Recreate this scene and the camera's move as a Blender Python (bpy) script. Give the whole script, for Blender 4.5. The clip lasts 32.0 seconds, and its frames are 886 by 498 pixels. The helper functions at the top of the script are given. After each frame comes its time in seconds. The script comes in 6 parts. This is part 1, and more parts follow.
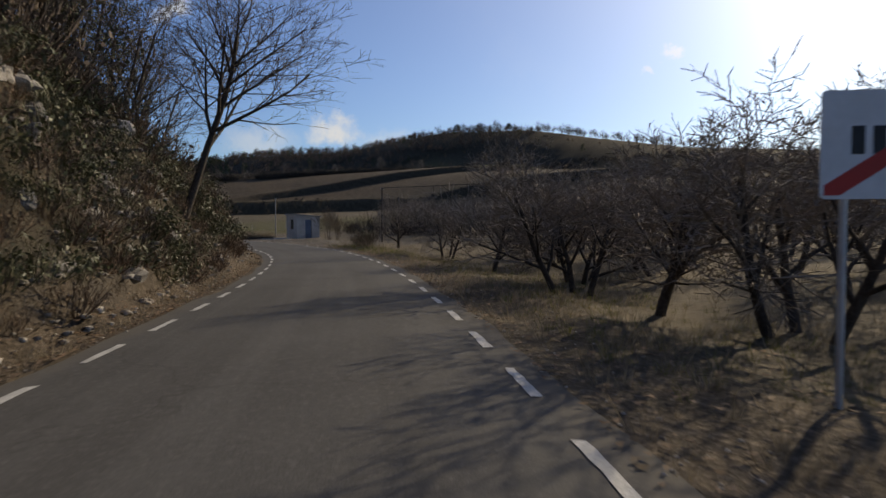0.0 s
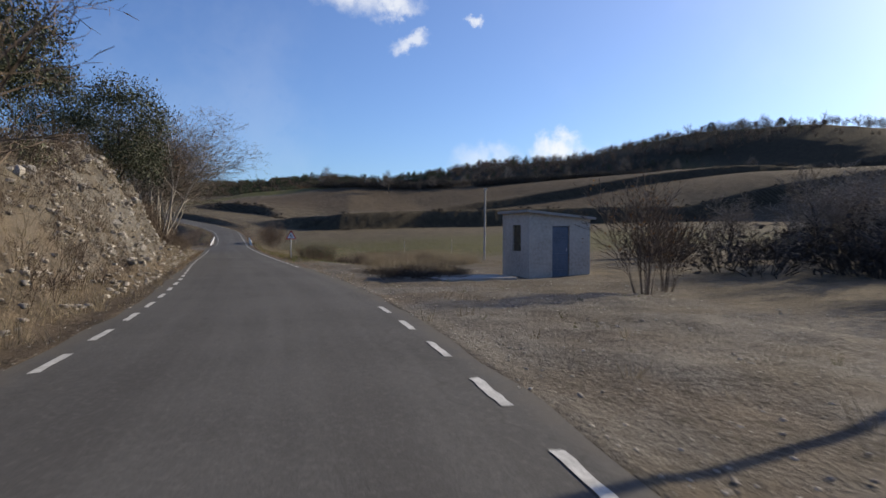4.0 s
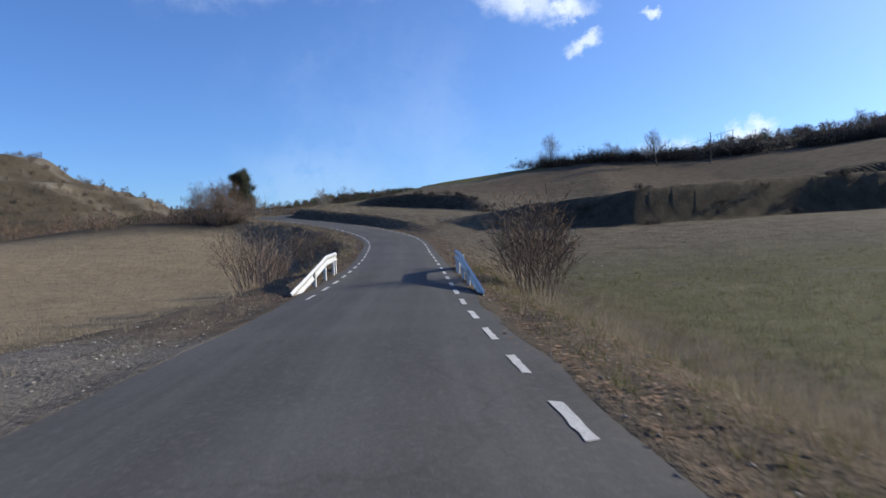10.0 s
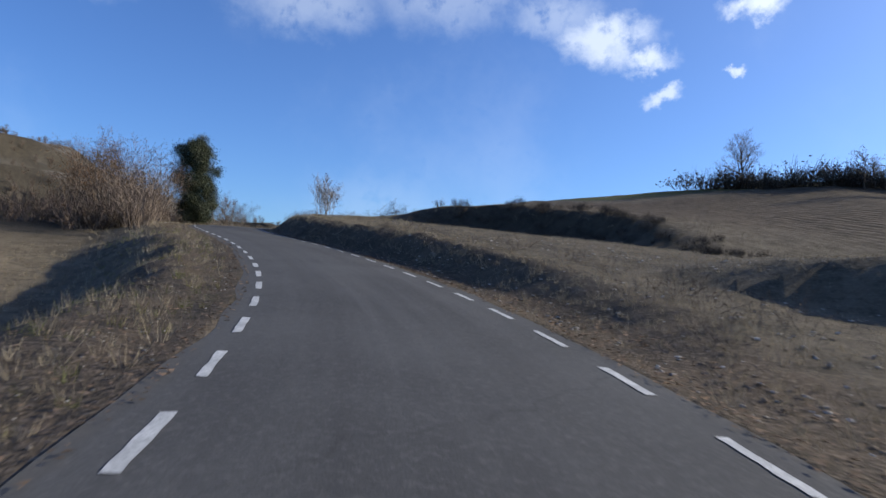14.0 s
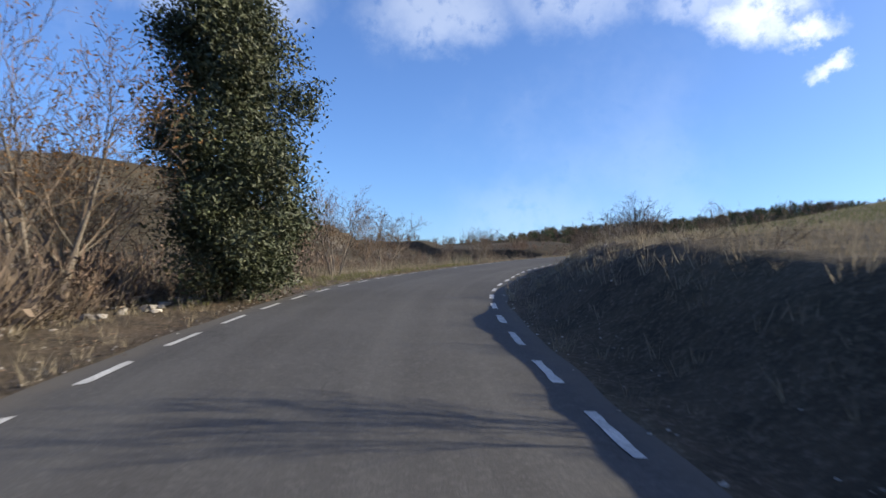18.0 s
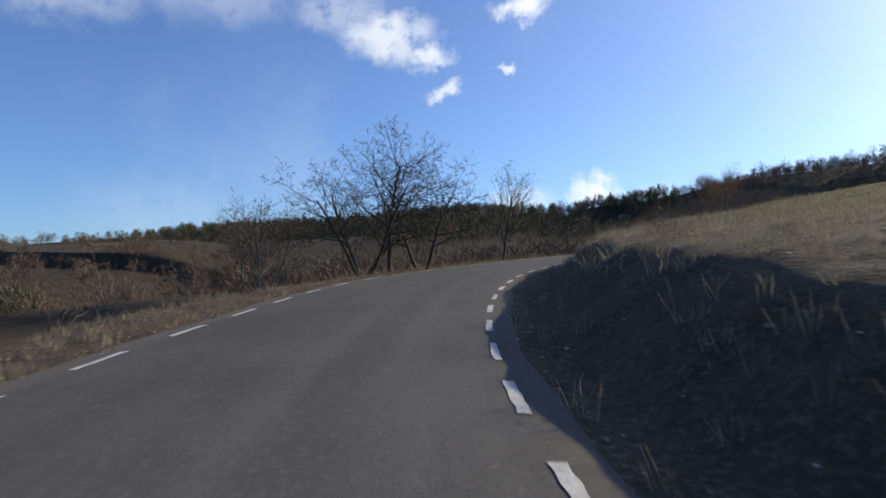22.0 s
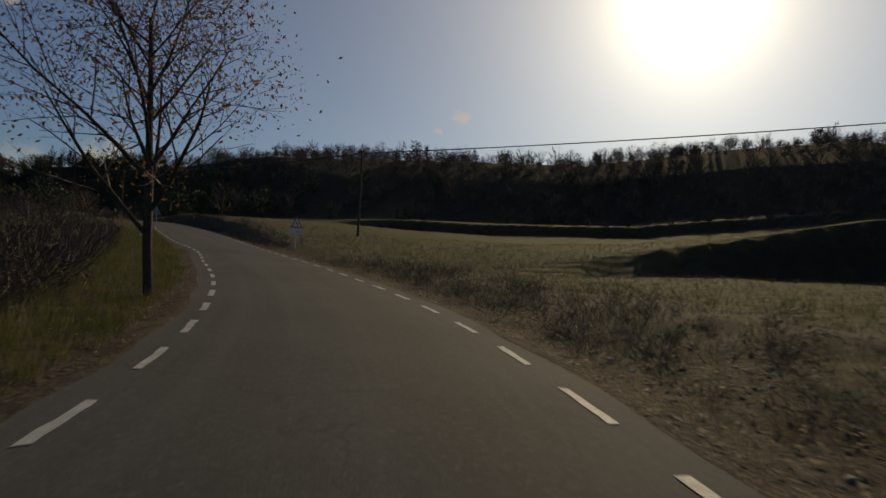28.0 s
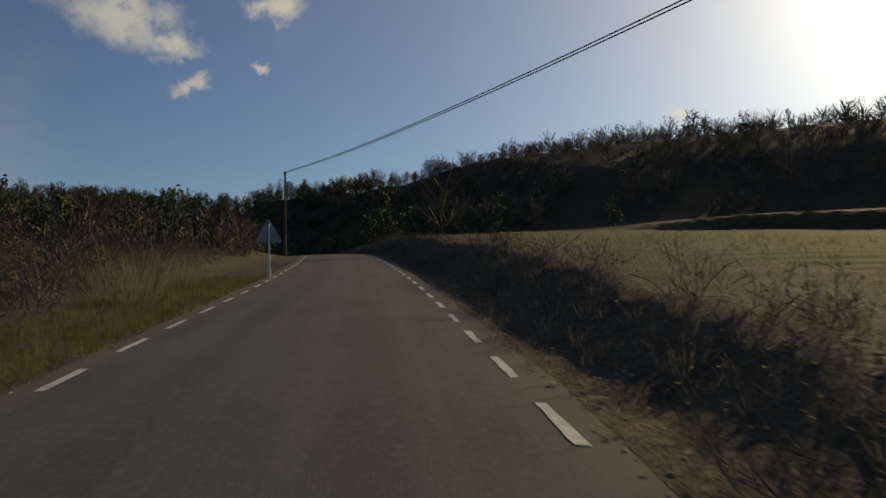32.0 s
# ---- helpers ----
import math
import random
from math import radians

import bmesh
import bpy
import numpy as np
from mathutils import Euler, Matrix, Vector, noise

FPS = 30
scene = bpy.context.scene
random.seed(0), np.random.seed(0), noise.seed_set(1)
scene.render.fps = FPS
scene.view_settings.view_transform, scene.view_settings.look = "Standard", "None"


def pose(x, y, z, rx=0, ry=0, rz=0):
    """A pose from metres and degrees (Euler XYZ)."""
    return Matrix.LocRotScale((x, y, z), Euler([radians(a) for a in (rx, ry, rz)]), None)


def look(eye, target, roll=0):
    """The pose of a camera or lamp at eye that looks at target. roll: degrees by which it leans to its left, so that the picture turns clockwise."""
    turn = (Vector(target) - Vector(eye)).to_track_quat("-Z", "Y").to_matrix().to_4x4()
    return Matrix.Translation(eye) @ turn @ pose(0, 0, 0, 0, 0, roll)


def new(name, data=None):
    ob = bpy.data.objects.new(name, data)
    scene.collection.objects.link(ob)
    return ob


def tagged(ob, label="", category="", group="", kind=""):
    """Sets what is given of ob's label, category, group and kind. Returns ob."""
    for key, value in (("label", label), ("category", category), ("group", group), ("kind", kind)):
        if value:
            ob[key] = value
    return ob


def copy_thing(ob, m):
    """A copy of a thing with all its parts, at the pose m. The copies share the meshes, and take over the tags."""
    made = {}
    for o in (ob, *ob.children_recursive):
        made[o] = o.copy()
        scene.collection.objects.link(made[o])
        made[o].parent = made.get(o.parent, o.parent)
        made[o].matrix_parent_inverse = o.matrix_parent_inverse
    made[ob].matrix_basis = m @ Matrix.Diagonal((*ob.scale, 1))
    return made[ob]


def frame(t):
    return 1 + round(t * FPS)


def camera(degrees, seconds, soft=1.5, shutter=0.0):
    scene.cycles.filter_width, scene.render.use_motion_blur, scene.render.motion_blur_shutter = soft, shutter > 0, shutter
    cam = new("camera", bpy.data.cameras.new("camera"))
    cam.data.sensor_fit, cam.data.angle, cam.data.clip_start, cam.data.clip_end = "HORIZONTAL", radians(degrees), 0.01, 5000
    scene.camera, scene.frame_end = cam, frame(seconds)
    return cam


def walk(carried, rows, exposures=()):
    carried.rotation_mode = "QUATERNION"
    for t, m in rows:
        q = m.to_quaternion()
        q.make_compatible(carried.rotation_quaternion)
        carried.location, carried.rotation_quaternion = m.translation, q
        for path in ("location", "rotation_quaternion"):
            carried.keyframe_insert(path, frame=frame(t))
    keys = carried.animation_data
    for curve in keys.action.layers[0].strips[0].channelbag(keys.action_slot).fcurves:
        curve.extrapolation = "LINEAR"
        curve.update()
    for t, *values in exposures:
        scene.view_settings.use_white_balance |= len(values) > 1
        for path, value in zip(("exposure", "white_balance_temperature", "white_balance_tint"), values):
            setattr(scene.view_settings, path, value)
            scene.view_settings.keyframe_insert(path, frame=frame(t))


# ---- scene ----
# The way of the camera: seconds, place, yaw, pitch, roll.
ROWS = (
    (0.0, 0.35, 1.66, 0.00, -17.20, -2.87, 0.34),
    (0.5, 1.34, 6.40, -0.09, -16.87, -3.28, 0.39),
    (1.0, 2.22, 11.16, -0.17, -15.43, -2.83, 0.61),
    (1.5, 2.97, 15.97, -0.25, -13.82, -1.88, 0.91),
    (2.0, 3.59, 20.83, -0.32, -12.22, -2.00, 0.01),
    (2.5, 3.95, 25.76, -0.38, -8.82, -1.84, -1.32),
    (3.0, 4.01, 30.74, -0.43, -5.30, -1.94, -1.47),
    (3.5, 3.76, 35.75, -0.47, -1.69, -1.88, -0.63),
    (4.0, 3.18, 40.78, -0.49, 1.95, -1.42, -0.10),
    (4.5, 2.21, 45.79, -0.51, 6.56, -1.37, -0.64),
    (5.0, 0.92, 50.74, -0.54, 10.08, -1.46, -0.36),
    (5.5, -0.61, 55.62, -0.57, 12.60, -1.61, -0.11),
    (6.0, -2.28, 60.43, -0.61, 14.20, -1.74, 0.08),
    (6.5, -4.02, 65.22, -0.67, 14.99, -1.76, 0.41),
    (7.0, -5.77, 69.98, -0.73, 15.04, -1.54, 0.91),
    (7.5, -7.55, 74.73, -0.78, 15.39, -2.30, 1.82),
    (8.0, -9.35, 79.46, -0.82, 15.71, -1.56, 1.68),
    (8.5, -11.13, 84.18, -0.84, 15.41, -1.42, 1.73),
    (9.0, -12.93, 88.91, -0.84, 15.72, -0.85, 1.42),
    (9.5, -14.76, 93.66, -0.85, 16.04, -1.05, 2.35),
    (10.0, -16.74, 98.42, -0.85, 17.53, -0.51, 2.31),
    (10.5, -18.75, 103.28, -0.83, 17.36, -0.67, -0.20),
    (11.0, -20.74, 108.23, -0.77, 16.50, -0.44, -0.95),
    (11.5, -22.68, 113.28, -0.67, 15.82, -0.18, -0.42),
    (12.0, -24.59, 118.40, -0.52, 15.40, 0.76, -0.84),
    (12.5, -26.56, 123.53, -0.31, 16.27, 2.65, -2.10),
    (13.0, -28.61, 128.63, -0.04, 17.31, 3.05, -1.67),
    (13.5, -30.82, 133.65, 0.28, 19.37, 2.58, -2.32),
    (14.0, -33.24, 138.45, 0.65, 22.58, 2.65, -3.47),
    (14.5, -35.86, 142.95, 1.05, 25.98, 4.48, -2.61),
    (15.0, -38.73, 147.16, 1.50, 30.25, 4.01, -1.58),
    (15.5, -41.83, 151.15, 1.96, 33.51, 4.37, -0.02),
    (16.0, -45.18, 154.95, 2.44, 36.90, 4.25, 0.25),
    (16.5, -48.73, 158.58, 2.90, 39.62, 3.87, 0.04),
    (17.0, -52.39, 162.12, 3.34, 40.83, 3.36, -0.38),
    (17.5, -56.02, 165.71, 3.75, 39.78, 2.89, -0.83),
    (18.0, -59.45, 169.52, 4.14, 35.64, 2.93, -0.25),
    (18.5, -62.65, 173.58, 4.52, 31.94, 3.01, 0.79),
    (19.0, -65.64, 177.86, 4.87, 28.60, 3.09, 0.49),
    (19.5, -68.39, 182.39, 5.21, 25.06, 2.34, 2.07),
    (20.0, -70.86, 187.17, 5.53, 20.80, 2.92, 1.14),
    (20.5, -73.05, 192.17, 5.85, 17.38, 2.45, 0.40),
    (21.0, -74.95, 197.34, 6.17, 13.77, 2.76, -0.08),
    (21.5, -76.49, 202.60, 6.52, 9.95, 2.74, 0.02),
    (22.0, -77.62, 207.93, 6.87, 5.29, 2.58, 1.25),
    (22.5, -78.31, 213.29, 7.24, 0.80, 2.50, 1.91),
    (23.0, -78.50, 218.63, 7.60, -4.61, 2.55, 1.78),
    (23.5, -78.15, 223.87, 7.96, -10.45, 2.07, 1.84),
    (24.0, -77.19, 228.96, 8.31, -17.45, 3.12, 0.03),
    (24.5, -75.64, 233.88, 8.66, -24.06, 3.20, -0.81),
    (25.0, -73.57, 238.57, 9.00, -30.22, 2.88, -0.39),
    (25.5, -71.14, 243.07, 9.31, -34.40, 2.04, -0.09),
    (26.0, -68.47, 247.42, 9.60, -37.21, 1.64, 0.06),
    (26.5, -65.69, 251.67, 9.86, -38.66, 1.35, -0.06),
    (27.0, -62.87, 255.90, 10.10, -38.80, 1.03, -0.71),
    (27.5, -60.13, 260.15, 10.35, -37.68, 0.89, -2.02),
    (28.0, -57.55, 264.49, 10.60, -35.31, 1.66, -2.49),
    (28.5, -55.22, 268.95, 10.86, -32.11, 1.84, -1.47),
    (29.0, -53.26, 273.57, 11.12, -27.31, 1.37, -0.95),
    (29.5, -51.59, 278.28, 11.37, -24.04, 1.77, -0.68),
    (30.0, -50.19, 283.08, 11.62, -21.04, 2.04, -0.68),
    (30.5, -48.96, 287.92, 11.87, -19.05, 1.95, -0.18),
    (31.0, -47.85, 292.78, 12.14, -17.82, 2.43, 1.25),
    (31.5, -46.83, 297.67, 12.44, -16.78, 3.06, 1.11),
    (32.0, -45.88, 302.58, 12.77, -16.08, 2.62, 1.35),
)
cam = camera(68.0, 32.0, soft=1.5, shutter=0.15)
walk(cam, [(t, pose(x, y, z, 90 + p, r, w)) for t, x, y, z, w, p, r in ROWS],
     exposures=((0, -0.3, 8150, 10), (1, -0.4, 9300, 10), (2, -0.4, 9300, 10), (3, -0.1, 9000, 10), (4, 0.2, 7450, 10), (7, 0.4, 6800, 8), (8, .55, 7000, 8), (9, 0.45, 6700, 8), (13, 0.35, 6500, 8), (15, 0.3, 6600, 8),
                (18, 0.7, 7100, 8), (20, 0.45, 6700, 8), (21, .35, 6700, 8), (22, 0.32, 7400, 8), (23, 0.2, 7900, 9), (24, -0.2, 8900, 10), (25, -1.2, 9900, 7), (28, -1.35, 10300, 6), (30, -1.15, 10500, 5), (31, -.95, 10500, 5), (32, -0.75, 10700, 5)))


# ---- sky and sun ----
SUN_AZ, SUN_EL = radians(55.5), radians(22.5)          # clockwise from +y, above the horizon
SUN_DIR = Vector((math.sin(SUN_AZ) * math.cos(SUN_EL), math.cos(SUN_AZ) * math.cos(SUN_EL), math.sin(SUN_EL)))
sun = new("sun", bpy.data.lights.new("sun", "SUN"))
sun.data.energy, sun.data.angle, sun.data.color = 5.0, radians(0.53), (1.0, 0.91, 0.76)
sun.matrix_world = look((0, 0, 0), -SUN_DIR)

world = bpy.data.worlds.new("sky")
world.use_nodes = True
scene.world = world


class Nodes:
    """Short hand for building node trees."""

    def __init__(self, tree):
        self.t = tree
        tree.nodes.clear()

    def add(self, kind, ins=None, operation=None, clamp=False, blend=None, smooth=False, attribute=None):
        n = self.t.nodes.new(kind)
        if operation:
            n.operation = operation
        if clamp:
            n.use_clamp = True
        if blend:
            n.data_type, n.blend_type = "RGBA", blend
        if smooth:
            n.interpolation_type = "SMOOTHSTEP"
        if attribute:
            n.attribute_name = attribute
        for k, v in (ins or {}).items():
            if isinstance(v, bpy.types.NodeSocket):
                self.t.links.new(v, n.inputs[k])
            else:
                n.inputs[k].default_value = v
        return n

    def math(self, op, a, b=0.0, c=0.0, clamp=False):
        n = self.add("ShaderNodeMath", {0: a, 1: b, 2: c}, operation=op, clamp=clamp)
        return n.outputs[0]

    def mix(self, f, a, b, blend="MIX"):
        n = self.add("ShaderNodeMix", {0: f, 6: a, 7: b}, blend=blend)
        return n.outputs[2]

    def noise(self, vec, scale, detail=4.0, rough=0.55):
        return self.add("ShaderNodeTexNoise", {"Vector": vec, "Scale": scale, "Detail": detail, "Roughness": rough}).outputs["Fac"]

    def ramp(self, fac, lo, hi):
        return self.add("ShaderNodeMapRange", {0: fac, 1: lo, 2: hi}, smooth=True).outputs[0]


def sky_dir(az, el):
    return (math.sin(-az) * math.cos(el), math.cos(az) * math.cos(el), math.sin(el))


w = Nodes(world.node_tree)
gen = w.add("ShaderNodeTexCoord").outputs["Generated"]
sky = w.add("ShaderNodeTexSky")
sky.sky_type, sky.sun_disc, sky.sun_elevation, sky.sun_rotation = "NISHITA", False, SUN_EL, SUN_AZ
sky.altitude, sky.air_density, sky.dust_density, sky.ozone_density = 500.0, 1.0, 0.6, 2.2
blue = w.mix(1.0, sky.outputs[0], (0.60, 0.885, 1.42, 1), "MULTIPLY")
# broken fair-weather clouds: azimuth (to the left of +y), elevation, half width, in degrees, and thickness
CLOUDS = ((9.6, 20.6, 4.2, .75), (6.4, 18.9, 2.2, .8), (4.6, 16.0, 1.5, .7), (-0.9, 17.7, 0.9, .8), (-2.1, 22.5, 2.2, .9), (14.0, 22.5, 4.0, .35),
          (24, 24.0, 7.0, .28), (36, 23.0, 7.0, .32), (-8.0, 7.2, 2.4, .9), (-2.0, 6.3, 3.0, .45), (-12, 5.6, 3.5, .4), (-36.2, 13.1, 1.0, .6), (-34, 12, .7, .5),
          (28, 5.5, 8.0, .12), (55, 24, 8.0, .4), (-28, 3.6, 3.0, .3))
warp = w.add("ShaderNodeTexNoise", {"Vector": gen, "Scale": 22.0, "Detail": 6.0, "Roughness": 0.62})
wv = w.add("ShaderNodeVectorMath", {0: warp.outputs["Color"], 1: (0.5, 0.5, 0.5)}, operation="SUBTRACT").outputs[0]
wv = w.add("ShaderNodeVectorMath", {0: wv, 3: 0.075}, operation="SCALE").outputs[0]
dirv = w.add("ShaderNodeVectorMath", {0: gen, 1: wv}, operation="ADD").outputs[0]
dirv = w.add("ShaderNodeVectorMath", {0: dirv, 1: (1.0, 1.0, 1.0)}, operation="MULTIPLY").outputs[0]
cover = 0.0
for az, el, half, thick in CLOUDS:
    c = sky_dir(radians(az), radians(el))
    off = w.add("ShaderNodeVectorMath", {0: dirv, 1: c}, operation="SUBTRACT").outputs[0]
    off = w.add("ShaderNodeVectorMath", {0: off, 1: (1.0, 1.0, 2.0)}, operation="MULTIPLY").outputs[0]
    ln = w.add("ShaderNodeVectorMath", {0: off}, operation="LENGTH").outputs["Value"]
    blob = w.add("ShaderNodeMapRange", {0: ln, 1: radians(half) * 1.25, 2: radians(half) * 0.25, 3: 0.0, 4: thick}, smooth=True).outputs[0]
    cover = w.math("MAXIMUM", cover, blob)
veil = w.ramp(w.noise(gen, 3.0, 6.0, 0.6), 0.5, 0.8)
cover = w.math("MAXIMUM", cover, w.math("MULTIPLY", veil, 0.10))
cover = w.math("MULTIPLY", cover, w.ramp(w.noise(gen, 30.0, 5.0, 0.6), 0.2, 0.5), clamp=True)
withcloud = w.mix(cover, blue, (7.4, 8.2, 9.6, 1))
# the bright aureole round the sun, widened to stand in for lens glare
dot = w.add("ShaderNodeVectorMath", {0: gen, 1: SUN_DIR}, operation="DOT_PRODUCT").outputs["Value"]
ang = w.math("ARCCOSINE", w.math("MINIMUM", dot, 1.0))
a1 = w.math("MULTIPLY", w.math("EXPONENT", w.math("MULTIPLY", ang, -6.5)), 18.0)
a2 = w.math("MULTIPLY", w.math("EXPONENT", w.math("MULTIPLY", ang, -30.0)), 130.0)
a3 = w.math("MULTIPLY", w.math("EXPONENT", w.math("MULTIPLY", ang, -3.0)), 6.0)
glow = w.math("ADD", w.math("ADD", a1, a2), a3)
gl = w.add("ShaderNodeVectorMath", {0: (1.0, 0.97, 0.92), 3: glow}, operation="SCALE").outputs[0]
total = w.add("ShaderNodeVectorMath", {0: withcloud, 1: gl}, operation="ADD").outputs[0]
bg = w.add("ShaderNodeBackground", {"Color": total, "Strength": 0.10})
w.add("ShaderNodeOutputWorld", {"Surface": bg.outputs[0]})


# ---- materials ----
def material(name, colours, scale, rough=0.9, bump=0.3, bump_scale=None, spec=0.2, metal=0.0, fine=8.0, island=0.0, per_object=0.0, thin=0.0):
    """Two or three base colours mixed by noise at two scales, with relief."""
    m = bpy.data.materials.new(name)
    m.use_nodes = True
    n = Nodes(m.node_tree)
    pos = n.add("ShaderNodeTexCoord").outputs["Object"]
    f1 = n.ramp(n.noise(pos, scale, 5.0, 0.6), 0.35, 0.65)
    f2 = n.ramp(n.noise(pos, scale * fine, 4.0, 0.65), 0.35, 0.7)
    col = n.mix(f1, (*colours[0], 1), (*colours[1], 1))
    if len(colours) > 2:
        col = n.mix(n.math("MULTIPLY", f2, 0.7), col, (*colours[2], 1))
    if island:
        r = n.add("ShaderNodeNewGeometry").outputs["Random Per Island"]
        v = n.math("ADD", 1.0 - island, n.math("MULTIPLY", r, 2 * island))
        col = n.mix(1.0, col, n.add("ShaderNodeCombineXYZ", {0: v, 1: v, 2: v}).outputs[0], "MULTIPLY")
    if per_object:
        r = n.add("ShaderNodeObjectInfo").outputs["Random"]
        v = n.math("ADD", 1.0 - per_object, n.math("MULTIPLY", r, 2 * per_object))
        col = n.mix(1.0, col, n.add("ShaderNodeCombineXYZ", {0: v, 1: v, 2: v}).outputs[0], "MULTIPLY")
    bsdf = n.add("ShaderNodeBsdfPrincipled", {"Base Color": col, "Roughness": rough, "Metallic": metal, "Specular IOR Level": spec})
    if bump:
        h = n.noise(pos, bump_scale or scale * fine, 4.0, 0.65)
        b = n.add("ShaderNodeBump", {"Height": h, "Strength": bump, "Distance": 0.05})
        n.t.links.new(b.outputs[0], bsdf.inputs["Normal"])
    surface = bsdf.outputs[0]
    if thin:
        lit = n.add("ShaderNodeBsdfTranslucent", {"Color": col})
        surface = n.add("ShaderNodeMixShader", {0: thin, 1: surface, 2: lit.outputs[0]}).outputs[0]
    n.add("ShaderNodeOutputMaterial", {"Surface": surface})
    return m


BARK = material("grey_bark", ((.17, .14, .11), (.10, .08, .06), (.26, .23, .19)), 3.0, bump=0.6)
BARK_DARK = material("dark_bark", ((.065, .052, .042), (.035, .028, .024), (.11, .095, .08)), 3.0, bump=0.6)
BARK_PALE = material("pale_bark", ((.34, .30, .25), (.20, .17, .14), (.45, .42, .36)), 2.5, bump=0.5)
TWIG = material("brown_twigs", ((.155, .118, .088), (.105, .080, .060)), 0.6, bump=0, island=0.35)
TWIG_GREY = material("grey_twigs", ((.27, .23, .185), (.17, .14, .115)), 0.6, bump=0, island=0.35)
TWIG_RED = material("reddish_twigs", ((.190, .130, .093), (.128, .090, .067)), 0.5, bump=0, island=0.35)
TWIG_WARM = material("warm_grey_twigs", ((.215, .165, .125), (.145, .11, .085)), 0.5, bump=0, island=0.35)
LEAF_DARK = material("holm_oak_leaves", ((.035, .045, .018), (.055, .062, .028)), 0.5, rough=0.6, bump=0, spec=0.4, island=0.4)
LEAF_PINE = material("pine_needles", ((.045, .060, .028), (.07, .08, .038)), 0.3, rough=0.75, bump=0, island=0.4)
LEAF_DRY = material("dry_oak_leaves", ((.24, .13, .055), (.16, .085, .04)), 0.5, rough=0.8, bump=0, island=0.4, thin=.35)
IVY = material("ivy_leaves", ((.05, .06, .022), (.085, .085, .035)), 0.7, rough=0.6, bump=0, spec=0.4, island=0.45)
GRASS_DRY = material("dry_grass", ((.31, .262, .185), (.20, .166, .115)), 0.5, rough=0.85, bump=0, island=0.35, thin=.25)
GRASS_GREEN = material("green_grass", ((.085, .105, .028), (.165, .150, .052)), 0.6, rough=0.8, bump=0, island=0.4, thin=.3)
LITTER = material("fallen_leaves", ((.19, .125, .078), (.105, .075, .052)), 0.8, rough=0.85, bump=0, island=0.5)
STONE = material("limestone", ((.27, .248, .22), (.16, .145, .125), (.37, .352, .325)), 1.4, bump=0.7, fine=6, per_object=0.25)
STONE_LOOSE = material("loose_limestone", ((.40, .37, .32), (.23, .20, .165)), 3.0, bump=0.3, island=0.35)
CLOD = material("earth_clods", ((.22, .17, .115), (.15, .115, .08)), 2.0, bump=0.3, island=0.3)
STEEL = material("galvanised_steel", ((.55, .56, .56), (.44, .45, .46), (.62, .62, .61)), 3.0, rough=0.45, bump=0.05, spec=0.5, metal=0.55)
SIGN_WHITE = material("sign_white", ((.80, .80, .78), (.70, .70, .67)), 3.0, rough=0.5, bump=0, spec=0.4)
SIGN_RED = material("sign_red", ((.55, .04, .03), (.45, .04, .03)), 3.0, rough=0.5, bump=0, spec=0.4)
SIGN_BLACK = material("sign_black", ((.02, .02, .02), (.03, .03, .03)), 3.0, rough=0.5, bump=0, spec=0.4)
SIGN_BACK = material("sign_back_grey", ((.26, .27, .28), (.20, .21, .22)), 3.0, rough=0.5, bump=0, metal=0.4)
PLASTER = material("weathered_plaster", ((.52, .47, .40), (.40, .35, .29), (.60, .56, .49)), 1.1, bump=0.25, fine=9)
DOOR_BLUE = material("blue_grey_door_paint", ((.13, .17, .22), (.10, .13, .17), (.18, .21, .25)), 2.0, rough=0.55, bump=0.1)
SHUTTER = material("brown_shutter", ((.12, .10, .06), (.09, .07, .045)), 4.0, rough=0.7, bump=0.2)
CONCRETE = material("grey_concrete", ((.36, .34, .31), (.26, .25, .23), (.42, .40, .37)), 1.5, bump=0.3)
ROOF = material("clay_roof", ((.27, .14, .09), (.19, .11, .08)), 2.0, bump=0.4)
POLE_WOOD = material("creosoted_pole", ((.10, .075, .055), (.065, .05, .04), (.15, .12, .10)), 2.0, bump=0.4)
WIRE = material("black_cable", ((.03, .03, .03), (.04, .04, .04)), 1.0, rough=0.5, bump=0)
HAY = material("farm_shed_wall", ((.36, .31, .25), (.28, .24, .20)), 1.0, bump=0.2)
PAINT = material("worn_road_paint", ((.60, .60, .575), (.44, .44, .42), (.24, .24, .235)), 4.0, rough=0.7, bump=0.1, fine=10)


